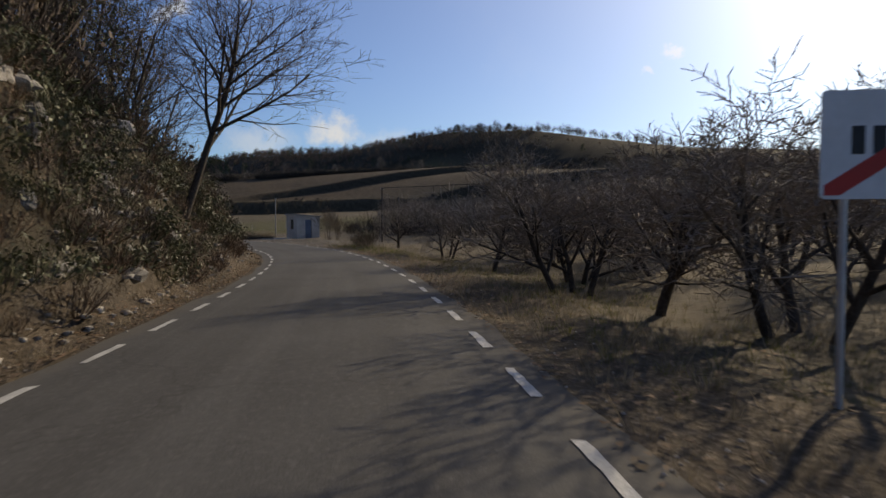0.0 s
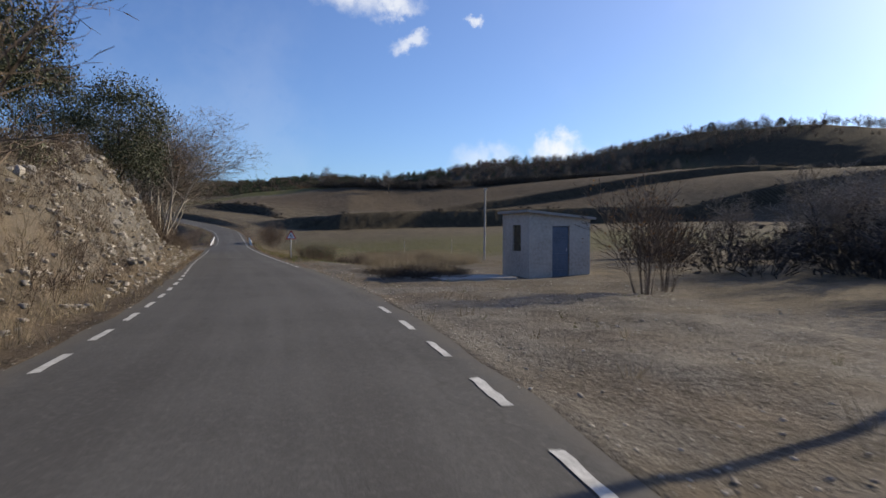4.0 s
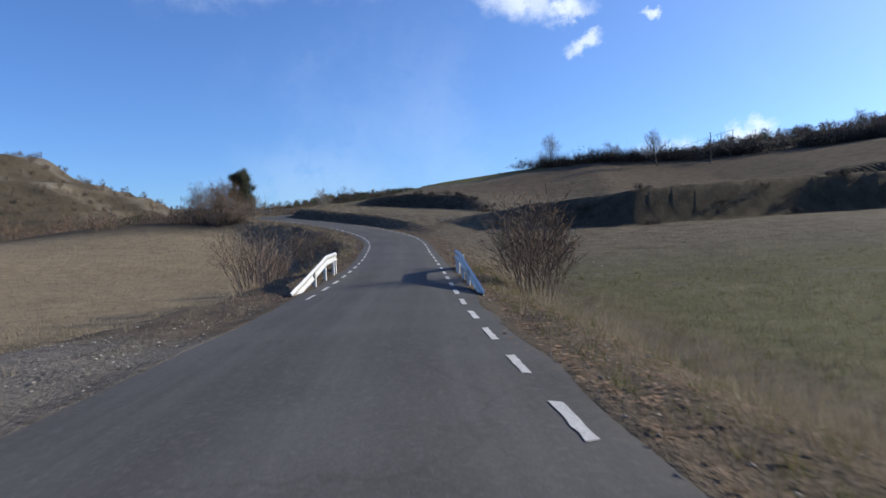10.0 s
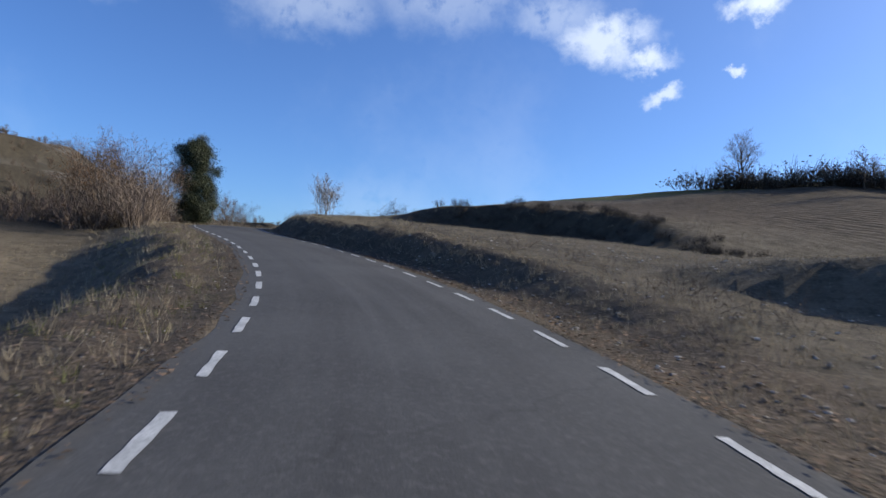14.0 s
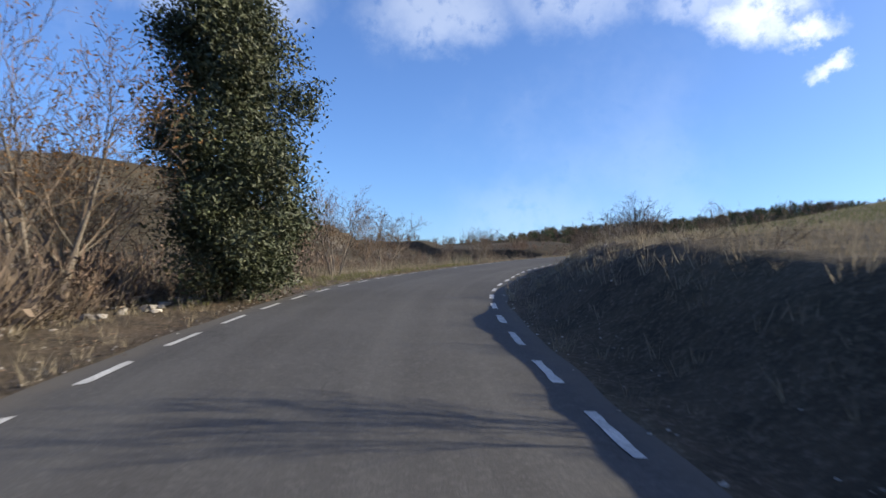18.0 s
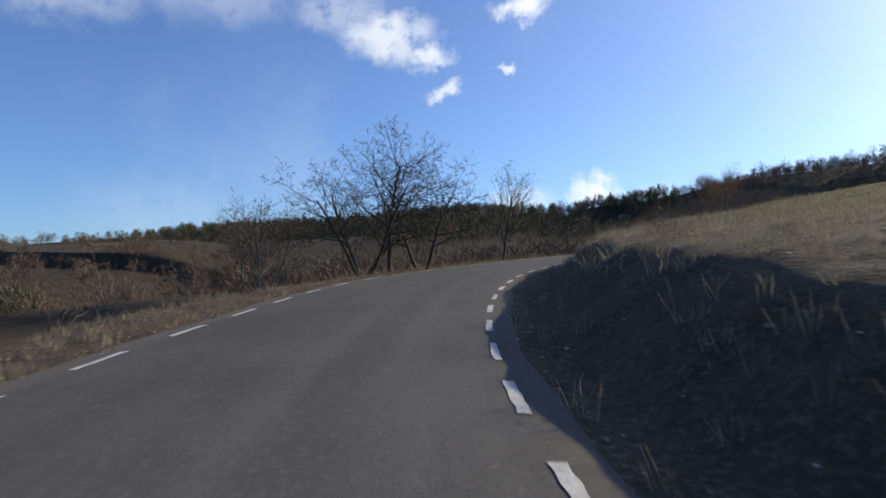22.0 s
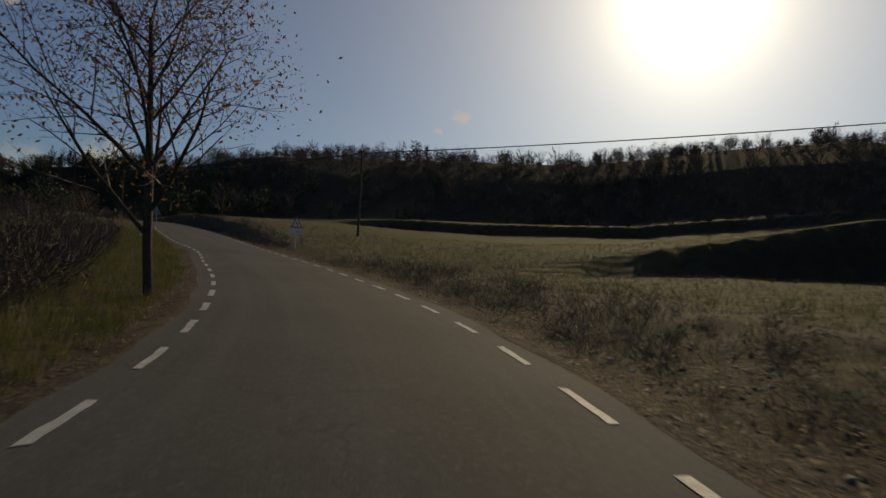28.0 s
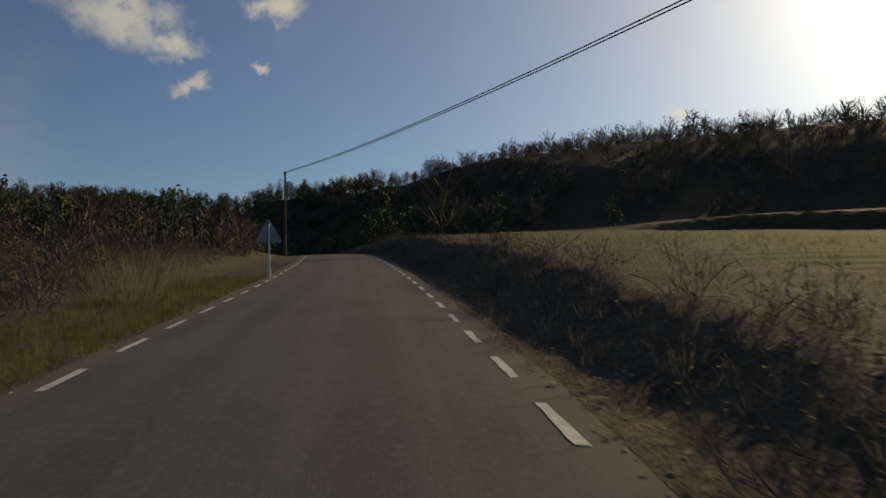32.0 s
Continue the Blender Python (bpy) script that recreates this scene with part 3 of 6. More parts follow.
    if rough:
        onland = ease(ad, half, half + 1.0)
        z += onland * (lattice(x, y, 1.1, 8) * 0.05 + lattice(x, y, 5, 9) * 0.07 * ease(ad, half, half + 6))
        cliff = np.where(d < 0, np.maximum(ease(s, 56, 62) * (1 - ease(s, 84, 90)), 1 - ease(s, 17, 22)), 0)
        z += steep * (lattice(x, y, 0.9, 10) * 0.16 + lattice(x, y, 2.4, 11) * 0.22) * np.where(d > 0, .35, 1)
        z += steep * cliff * (np.abs(lattice(x, y, .8, 12)) * .5 + np.abs(lattice(x, y, 1.9, 13)) * .75 - .4)
        ledge = (z + lattice(x, y, 3.0, 17) * .3) / .5
        z += steep * cliff * .5 * .7 * (np.floor(ledge) + ease(ledge - np.floor(ledge), .62, .95) - ledge + .5)
    z -= 0.16 * (1 - ease(ad, half - .35, half - .05))
    z -= sunk * .4 * (1 - ease(ad, 5.2, 7.6))
    # covers
    n1 = lattice(x, y, 14, 21)
    litter = ease(ad, half - .2, half + .1) * (1 - ease(ad + n1, half + 1.2, half + 3.0)) * 0.85
    gravel = np.where((d > 0), ease(s, 38, 43) * (1 - ease(s, 66, 71)) * (1 - ease(ad + n1, 8, 12)), ease(s, 97, 100) * (1 - ease(s, 109, 113)) * (1 - ease(np.abs(s - 105 - (ad - 3) * .2), 3.6, 5.2)))
    gravel = np.maximum(gravel, np.where(d > 0, ease(s, 64, 68) * (1 - ease(s, 78, 84)) * (1 - ease(ad + n1, 4.5, 6.5)), 0))
    gravel *= ease(ad, half - .3, half + .2) * np.where(d > 0, .35 + .65 * ease(lattice(x, y, 2.3, 61) + lattice(x, y, .9, 62) * .7, -.5, .3), .75 + .25 * ease(lattice(x, y, 1.3, 61), -.4, .3))
    lrock = np.where(d < 0, (1 - ease(s, 84, 95)) * ease(e, .2, .8) * (1 - ease(e, run + 2, run + 6)) * (0.35 + .65 * np.maximum(ease(lattice(x, y, 7, 31), -.3, .3), .8 * ease(s, 56, 62))) * (1 - .45 * (1 - ease(s, 26, 36))) * (1 - .7 * ease(s, 26, 34) * (1 - ease(s, 54, 62))), 0)
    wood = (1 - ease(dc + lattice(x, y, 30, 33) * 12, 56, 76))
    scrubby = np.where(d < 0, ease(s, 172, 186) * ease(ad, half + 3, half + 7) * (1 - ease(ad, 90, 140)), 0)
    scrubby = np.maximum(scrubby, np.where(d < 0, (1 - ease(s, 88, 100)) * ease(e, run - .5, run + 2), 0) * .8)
    # steep cut banks take part of the dark scrub tone
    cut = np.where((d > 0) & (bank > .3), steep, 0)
    field_right = np.where(d > 0, ease(ad, half + 3, half + 6), 0) * (1 - wood)
    plough_shade = field_right * ease(s, 118, 135) * (1 - ease(s, 186, 196)) * ease(lattice(x, y, 40, 41) + .8, 0, .5)
    # past station 283 the dark earth colour stands in for backlit clods' shaded sides
    plough_shade = np.maximum(plough_shade, .75 * field_right * ease(s, 283, 292))
    green = field_right * np.maximum(ease(s, 196, 204) * (1 - ease(s, 262, 280)) * .95, np.maximum(.65 * ease(s, 76, 92) * (1 - ease(s, 120, 138)), .95 * ease(s, 285, 298)))
    green *= 1 - .8 * ease(ad, 45, 75) * (1 - ease(s, 280, 290))
    green = np.maximum(green, .4 * litter * ease(lattice(x, y, 4, 44), .2, .6))
    stub = np.maximum(field_right * (.08 + .25 * lattice(x, y, 50, 43)) * (1 - .7 * ease(s, 280, 290)), np.where(d < 0, ease(s, 100, 112) * (1 - ease(s, 172, 182)) * ease(ad, half + 4, half + 8) * (1 - ease(ad, 95, 120)), 0))
    onhill = np.where(d < 0, ease(hill, .3, 1.5), 0)
    phase = hill / 2.6 - np.floor(hill / 2.6)
    # pale tone painted on the hill's terrace risers for stone walls and sunlit banks
    gravel = np.maximum(gravel, onhill * ease(phase, .45, .6) * (1 - ease(phase, .88, .98)) * .9)
    lrock = np.maximum(lrock, np.where(d < 0, .9 * np.maximum(ease(r, 38, 44) * (1 - ease(r, 50, 58)), onhill * ease(np.abs(stepped - 8.5 * rim - hill), .5, 1.0) * .8), 0))
    stub = np.maximum(stub, onhill * .5)
    scrubby = np.maximum(scrubby, onhill * ease(lattice(x, y, 16, 81) + .6 * lattice(x, y, 6, 82), -1.1, .1) * .9)
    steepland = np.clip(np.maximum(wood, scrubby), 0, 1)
    return z, dict(litter=litter, gravel=gravel, rocky=np.clip(lrock, 0, 1), scrub=np.clip(np.maximum(np.maximum(steepland, face * .95), np.maximum(cut * .5, np.where(d < 0, .92 * (1 - ease(s, 24, 34)) * ease(e, .2, .9), 0))), 0, 1), plough_shade=np.clip(plough_shade, 0, 1), green=np.clip(green, 0, 1), stubble=np.clip(stub, 0, 1)), s, d


def height(x, y):
    return land(np.atleast_1d(x), np.atleast_1d(y))[0]


def build_ground():
    def axis(a, b, fine, reach):
        mid = np.arange(a, b + .01, fine)
        out_, g, v = [], fine, 0.0
        while v < reach:
            g *= 1.09
            v += g
            out_.append(v)
        out_ = np.array(out_)
        return np.concatenate([a - out_[::-1], mid, b + out_])
    ax, ay = axis(-100, 58, 0.85, 2600), axis(-12, 350, 0.85, 2600)
    ax = np.concatenate([ax[ax < -352], np.arange(-350, -101, 2.4), ax[ax > -100.5]])
    X, Y = np.meshgrid(ax, ay)
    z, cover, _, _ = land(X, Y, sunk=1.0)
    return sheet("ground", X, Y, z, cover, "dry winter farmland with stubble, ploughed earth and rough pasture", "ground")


def sheet(name, X, Y, z, cover, label, category):
    ny, nx = X.shape
    idx = np.arange(nx * ny).reshape(ny, nx)
    faces = np.stack([idx[:-1, :-1], idx[:-1, 1:], idx[1:, 1:], idx[1:, :-1]], -1).reshape(-1, 4)
    me = bpy.data.meshes.new(name)
    me.vertices.add(nx * ny)
    me.vertices.foreach_set("co", np.stack([X.ravel(), Y.ravel(), z], -1).ravel())
    me.loops.add(faces.size)
    me.loops.foreach_set("vertex_index", faces.ravel())
    me.polygons.add(len(faces))
    me.polygons.foreach_set("loop_start", np.arange(0, faces.size, 4))
    me.update(calc_edges=True)
    me.shade_smooth()
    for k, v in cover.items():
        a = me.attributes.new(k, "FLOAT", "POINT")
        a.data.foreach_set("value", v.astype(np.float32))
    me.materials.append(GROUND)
    return tagged(new(name, me), label, category, kind="structure")


def build_verge(side, name, label):
    """The strip beside the road, fine enough for its banks."""
    s = np.arange(-18, 398, .38)
    e = np.concatenate([np.arange(-.45, 5.2, .19), np.linspace(5.4, 6.9, 5)])
    gs, ge = np.meshgrid(s, e, indexing="ij")
    d = side * (np.interp(gs, S, HALF) + .3 + ge)
    p = at(gs.ravel(), d.ravel())
    X, Y = p[0].reshape(gs.shape), p[1].reshape(gs.shape)
    if side < 0:
        X, Y, ge = X[:, ::-1], Y[:, ::-1], ge[:, ::-1]
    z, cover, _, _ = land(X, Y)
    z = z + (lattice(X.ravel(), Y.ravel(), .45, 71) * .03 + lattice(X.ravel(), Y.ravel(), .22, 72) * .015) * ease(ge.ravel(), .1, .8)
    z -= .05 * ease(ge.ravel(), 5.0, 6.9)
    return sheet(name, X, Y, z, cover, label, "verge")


build_ground()
build_verge(-1, "verge_left", "earth and rock verge with litter and grass along the road")
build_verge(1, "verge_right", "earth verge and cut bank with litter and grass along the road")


def build_road():
    cols = np.linspace(-1, 1, 9)
    k = np.arange(0, len(S))
    rag = np.random.RandomState(4)
    el, er = (smooth(rag.rand(len(S)) * .5, 5) - .2 for _ in range(2))
    verts, uvs = [], []
    for i in k:
        h = HALF[i] + 0.30
        for c in cols:
            d = c * h
            if c == -1:
                d -= el[i] * .5
            if c == 1:
                d += er[i] * .5
            crown = 0.05 * (1 - c * c)
            verts.append((RX[i] + NX[i] * d, RY[i] + NY[i] * d, RZ[i] - 0.03 + crown ))
            uvs.append((d, S[i]))
    m = len(cols)
    base = (np.arange(len(k) - 1)[:, None] * m + np.arange(m - 1)[None]).ravel()
    faces = np.stack([base, base + 1, base + m + 1, base + m], -1)
    ob = mesh_object("road", verts, faces, ASPHALT, flat=False)
    uv = ob.data.uv_layers.new(name="UVMap")
    u = np.array(uvs)[faces.ravel()]
    uv.data.foreach_set("uv", u.ravel())
    tagged(ob, "narrow worn grey asphalt country road with broken edge lines", "road", kind="structure")
    return ob


ROAD = build_road()


DASH_LEFT = (-20.2, 23.75, 31.5, 77.0, 83.8, 97.75, 144.3, 160.05, 189.5, 206.7, 212.7, 241.5, 263.8, 294.6, 319.0, 401)
DASH_RIGHT = (-20.0, 22.0, 29.25, 75.4, 81.0, 93.55, 144.2, 162.0, 189.5, 209.6, 237.3, 263.3, 293.1, 318.75, 400.75)


def build_dashes():
    """Edge-line dashes, a metre of paint and a metre of gap, in step with known ones."""
    rng = random.Random(5)
    for side, known in ((-1, DASH_LEFT), (1, DASH_RIGHT)):
        starts = []
        for a, b in zip(known[:-1], known[1:]):
            n = round((b - a) / 2.0)
            starts += [a + (b - a) * k / n for k in range(n)]
        for s in starts:
            if side > 0 and 50 < s < 66 or side < 0 and 101.5 < s < 113:
                continue
            L = 1.0 + rng.uniform(-.05, .05)
            wide = rng.uniform(.042, .052)
            verts = []
            for j in range(7):
                q = s + L * j / 6
                hf = float(np.interp(q, S, HALF))
                for e in (-wide, wide):
                    d = side * hf + e + rng.uniform(-.010, .010)
                    c = d / (hf + .3)
                    p = at(q + (rng.uniform(-.03, .03) if j in (0, 6) else 0), d)
                    verts.append((p[0], p[1], p[2] - 0.03 + 0.05 * (1 - c * c) + 0.006))
            faces = [(2 * j, 2 * j + 1, 2 * j + 3, 2 * j + 2) for j in range(6)]
            mesh_object("edge_dash", verts, faces, PAINT, ROAD)


# ---- growing things ----
def tubes(segs, sides_thick=5, strips=True):
    """Tapered tubes for segments (p0, p1, r0, r1); the thinnest twigs are flat strips."""
    V, F, base = [], [], 0
    st_ = np.random.RandomState(len(segs))
    for sides, pick in ((sides_thick, lambda r: r > .03), (3, lambda r: (.013 if strips else 0) < r <= .03), (2, lambda r: r <= (.013 if strips else 0))):
        sel = [g for g in segs if pick(g[2])]
        if not sel:
            continue
        p0 = np.array([g[0] for g in sel])
        p1 = np.array([g[1] for g in sel])
        r0 = np.array([g[2] for g in sel])[:, None, None]
        r1 = np.array([g[3] for g in sel])[:, None, None]
        a = p1 - p0
        a /= np.maximum(np.linalg.norm(a, axis=1, keepdims=True), 1e-6)
        u = np.cross(a, st_.normal(0, 1, a.shape))
        u /= np.linalg.norm(u, axis=1, keepdims=True) + 1e-9
        v = np.cross(a, u)
        ang = np.arange(sides) * 2 * math.pi / sides
        ring = u[:, None] * np.cos(ang)[None, :, None] + v[:, None] * np.sin(ang)[None, :, None]
        pts = np.concatenate([p0[:, None] + ring * r0, p1[:, None] + ring * r1], 1).reshape(-1, 3)
        k = np.arange(sides if sides > 2 else 1)
        quad = np.stack([k, (k + 1) % sides, (k + 1) % sides + sides, k + sides], -1)
        f = (np.arange(len(sel)) * 2 * sides)[:, None, None] + quad[None] + base
        V.append(pts), F.append(f.reshape(-1, 4))
        base += len(pts)
    return np.concatenate(V), np.concatenate(F)


def grow(rng, segs, tips, p, d, length, r, level, kids, bend=.25, up=.12, shrink=.6, angle=38, low=.3):
    """A limb in a few bent pieces; kids: how many side limbs a limb of each level bears."""
    n = (5, 4, 3, 2, 1)[min(level, 4)]
    q = np.array(p, float)
    d = np.array(d, float)
    line = [q.copy()]
    ways = []
    for k in range(n):
        d = d + np.array([rng.gauss(0, bend), rng.gauss(0, bend), rng.gauss(0, bend * .6) + up]) * (1.6 / n)
        d /= np.linalg.norm(d)
        e = q + d * length / n
        segs.append((q.copy(), e.copy(), max(r * (1 - .62 * k / n), .005), max(r * (1 - .62 * (k + 1) / n), .004), level))
        q = e
        line.append(q.copy())
        ways.append(d.copy())
    tips.append(q)
    if level < len(kids):
        spin = rng.uniform(0, 6.283)
        for j in range(kids[level]):
            t = low + (1 - low) * (j + rng.random()) / kids[level] if level == 0 else .2 + .8 * (j + rng.random()) / kids[level]
            t = min(t, .985)
            i = int(t * n)
            b = line[i] + (line[i + 1] - line[i]) * (t * n - i)
            w_ = ways[i]
            spin += 2.4
            ax = np.cross(w_, (0.3, .2, 1) if abs(w_[2]) < .95 else (1, 0, 0))
            ax /= np.linalg.norm(ax)
            ay = np.cross(w_, ax)
            axis = ax * math.cos(spin) + ay * math.sin(spin)
            a = radians(max(12, rng.gauss(angle, 9)) * (1.15 - .5 * t))
            nd = w_ * math.cos(a) + axis * math.sin(a)
            grow(rng, segs, tips, b, nd, length * shrink * rng.uniform(.75, 1.15) * (1.15 - .45 * t), max(r * (1 - .62 * t) * .6, .006), level + 1, kids, bend * 1.08, up, shrink, angle)


def leaf_cards(rng, centres, count, spread, size, flat=.8):
    """Small bent leaves (two triangles each) strewn round the centres."""
    c = np.array(centres)
    n = len(c) * count
    st_ = np.random.RandomState(rng.randrange(10 ** 6))
    p = np.repeat(c, count, 0) + st_.normal(0, 1, (n, 3)) * spread * np.array([1, 1, flat])
    a = st_.normal(0, 1, (n, 3))
    a /= np.linalg.norm(a, axis=1, keepdims=True)
    b = np.cross(a, st_.normal(0, 1, (n, 3)))
    b /= np.linalg.norm(b, axis=1, keepdims=True) + 1e-9
    sz = size * st_.uniform(.6, 1.4, (n, 1))
    v = np.stack([p - a * sz, p + b * sz * .45 + np.cross(a, b) * sz * .15, p + a * sz, p - b * sz * .45 + np.cross(a, b) * sz * .15], 1).reshape(-1, 3)
    f = np.arange(n * 4).reshape(-1, 4)
    return v, f


def tree(name, seed, h, label, category="tree", stems=1, kids=(9, 7, 5, 4), bark=BARK, twig=TWIG_GREY, lean=.1, angle=40, r=None, start=.3, leaf=None, leaf_n=0, leaf_size=.05,
         leaf_spread=.2, bend=.16, up=.08, stem_spread=.35, thin=.022, shrink=.58, low=.3, wide=1.0, group=""):
    """A tree of trunk, crown and, where it has them, leaves; it stands at the origin."""
    rng = random.Random(seed)
    root = empty(name, Matrix(), label, category, group)
    segs, tips = [], []
    marks = []
    for k in range(stems):
        marks.append(len(segs))
        a = 2 * math.pi * (k + rng.random() * .6) / stems
        tilt = lean if stems == 1 else rng.uniform(.4, 1.0) * stem_spread
        d = (math.cos(a) * tilt, math.sin(a) * tilt, 1.0)
        o = (math.cos(a) * .2 * (stems > 1) * rng.random() * 1.6, math.sin(a) * .2 * (stems > 1) * rng.random() * 1.6, -.25)
        grow(rng, segs, tips, o, d, h * .8 * rng.uniform(.85, 1.1), r or h * (.018 if stems == 1 else .0095), 0, kids, bend, up, shrink, angle, low)
    top = max(g[1][2] for g in segs)
    k = np.array([h / top * wide, h / top * wide, h / top])
    segs = [(g[0] * k, g[1] * k, g[2], g[3], g[4]) for g in segs]
    tips = [t * k for t in tips]
    for a, b in zip(marks, marks[1:] + [len(segs)]):
        v, f = tubes([g for g in segs[a:b] if g[2] > thin], 6)
        mesh_object("trunk" if stems == 1 else "stem", v, f, bark, root, flat=False)
    v, f = tubes([g for g in segs if g[2] <= thin])
    mesh_object("crown", v, f, twig, root)
    if leaf:
        c = [t for t in tips if t[2] > h * start]
        v, f = leaf_cards(rng, c, leaf_n, leaf_spread, leaf_size)
        mesh_object("foliage", v, f, leaf, root)
    return root


def bush(name, seed, h, w_, label, stems=26, twig=TWIG, leaf=None, leaf_n=0, leaf_size=.04, group="", kids=(6, 4), r=.014):
    """A many-stemmed shrub."""
    rng = random.Random(seed)
    segs, tips = [], []
    root = empty(name, Matrix(), label, "shrub", group)
    for _ in range(stems):
        a, q = rng.uniform(0, 2 * math.pi), math.sqrt(rng.random())
        lean = q * w_ / h * .8
        grow(rng, segs, tips, (math.cos(a) * q * w_ * .25, math.sin(a) * q * w_ * .25, -.15), (math.cos(a) * lean, math.sin(a) * lean, 1), h * rng.uniform(.6, .95), r * rng.uniform(.7, 1.3), 0, kids, .14, .06, .45, 34)
    top = max(g[1][2] for g in segs)
    sc = np.array([1, 1, h / top])
    segs = [(g[0] * sc, g[1] * sc, g[2], g[3], g[4]) for g in segs]
    v, f = tubes([g for g in segs if g[4] == 0], 4)
    mesh_object("stem", v, f, twig, root)
    v, f = tubes([g for g in segs if g[4] > 0], 4)
    mesh_object("crown", v, f, twig, root)
    if leaf:
        c = [t * sc for t in tips if t[2] > h * .15]
        c = [c[rng.randrange(len(c))] for _ in range(min(len(c), 260))]
        v, f = leaf_cards(rng, c, leaf_n, .10, leaf_size)
        mesh_object("foliage", v, f, leaf, root)
    return root


def evergreen(name, seed, h, w_, label, leaf=LEAF_DARK, bark=BARK_DARK, clumps=70, per=60, column=False, leaf_size=.055, trunk=.28, group="", category="tree"):
    """A dense leafy crown of uneven clumps over a short forked trunk."""
    rng = random.Random(seed)
    root = empty(name, Matrix(), label, category, group)
    segs, tips = [], []
    grow(rng, segs, tips, (0, 0, -.25), (rng.gauss(0, .06), rng.gauss(0, .06), 1), h * (.85 if column else .7), h * .02, 0, (7, 4), .1, .1, .2 if column else .45, 40)
    v, f = tubes(segs, 6)
    mesh_object("trunk", v, f, bark, root, flat=False)
    cs = []
    lobes = [(2.4 * k + rng.uniform(-.5, .5), trunk + (1 - trunk) * (k + rng.random()) / 40, rng.uniform(.22, .98)) for k in range(40)]
    for _ in range(clumps):
        u = rng.random()
        z = h * (trunk + (1 - trunk) * u)
        if column:
            la, lu, lr = lobes[rng.randrange(40)]
            core = w_ * lr * math.sqrt(max(.12, 1 - ((lu - .5) / .56) ** 2))
            spread = w_ * .20 * (1.05 - .3 * lu)
            cs.append((math.cos(la) * core + rng.gauss(0, spread), math.sin(la) * core + rng.gauss(0, spread), h * min(lu, .93) + rng.gauss(0, .035) * h))
            continue
        rad = w_ * math.sqrt(max(.02, 1 - ((u - .42) / .6) ** 2))
        a, q = rng.uniform(0, 2 * math.pi), math.sqrt(rng.uniform(.05, 1.1))
        cs.append((math.cos(a) * rad * q, math.sin(a) * rad * q, z + rng.gauss(0, .05) * h))
    v, f = leaf_cards(rng, cs, per, w_ * .14, leaf_size)
    mesh_object("crown", v, f, leaf, root)
    return root


def put(ob, x, y, turn=0.0, size=1.0, sink=0.0, up=1.0):
    z = float(height(x, y)[0]) - sink
    return copy_thing(ob, Matrix.Translation((x, y, z)) @ Matrix.Rotation(turn, 4, "Z") @ Matrix.Diagonal((size, size, size * up, 1)))


def place(ob, x, y, turn=0.0, size=1.0, sink=0.0):
    """Moves the pattern itself to its own place."""
    ob.matrix_world = Matrix.Translation((x, y, float(height(x, y)[0]) - sink)) @ Matrix.Rotation(turn, 4, "Z") @ Matrix.Scale(size, 4)
    return ob


RND = random.Random(77)


def row_of(pattern, spots, lo=.85, hi=1.15, sink=0.05):
    """The pattern at the first spot and copies at the others."""
    first = True
    for x, y, *k in spots:
        q = (k[0] if k else 1.0) * RND.uniform(lo, hi)
        if first:
            place(pattern, x, y, RND.uniform(0, 6.28), q, sink)
            first = False
        else:
            c = put(pattern, x, y, RND.uniform(0, 6.28), q, sink)


def spot(s, d):
    p = at(s, d)
    return (p[0], p[1])


# roadside trees, from the start of the drive to its end
place(tree("bare_tree", 3, 8.4, "tall bare deciduous tree leaning from the rocky bank", bark=BARK_DARK, twig=TWIG, kids=(14, 9, 6, 4), lean=.30, angle=42, r=.13, low=.38, wide=1.3), *spot(18.8, -4.0), -.75)
bankwood = tree("bare_tree", 8, 7.5, "slender bare tree on the wooded bank", stems=3, kids=(8, 6, 4, 3), bark=BARK_DARK, twig=TWIG, group="trees on the bank", stem_spread=.3)
row_of(bankwood, [spot(8, -5.2), spot(11, -7), spot(14, -5.6), spot(3, -6.5), spot(16, -8), spot(23, -7), spot(27, -6.5), spot(-3, -7), spot(31, -8), spot(36, -8.5), spot(10, -9), spot(6, -8.5), spot(12.5, -6.2), spot(18, -6.8), spot(20.5, -7.6), spot(1, -5.4)], .8, 1.2)
ivied = evergreen("ivy_clad_tree", 5, 6.2, 1.7, "ivy-clad tree on the bank, dark green", leaf=IVY, clumps=90, per=50, group="ivy-clad trees")
row_of(ivied, [spot(6, -6.8), spot(12.5, -8), spot(17, -6.6), spot(22, -8.5), spot(0, -8), spot(28, -9), spot(9, -7.5), spot(3, -5.6), spot(14.5, -7.2), spot(19.5, -9.5), spot(25, -7.5), spot(-3, -6.2)], .7, 1.15)
place(tree("bare_tree", 14, 5.4, "small bare tree on the grassy bank", bark=BARK_DARK, twig=TWIG, kids=(9, 7, 5, 3), lean=.12, angle=50, r=.09, low=.35), -2.4, 47.4, .4)
oak = evergreen("holm_oak", 9, 5.4, 2.2, "round dark evergreen holm oak above the road bank", clumps=230, per=80, group="holm oaks", leaf_size=.06)
row_of(oak, [(-11.5, 68.5, .9), (-10.2, 58.4, .95), (-13.5, 62.0, .9), (-15.5, 70.0, .85), (*spot(50, -11), .8)], .95, 1.05)
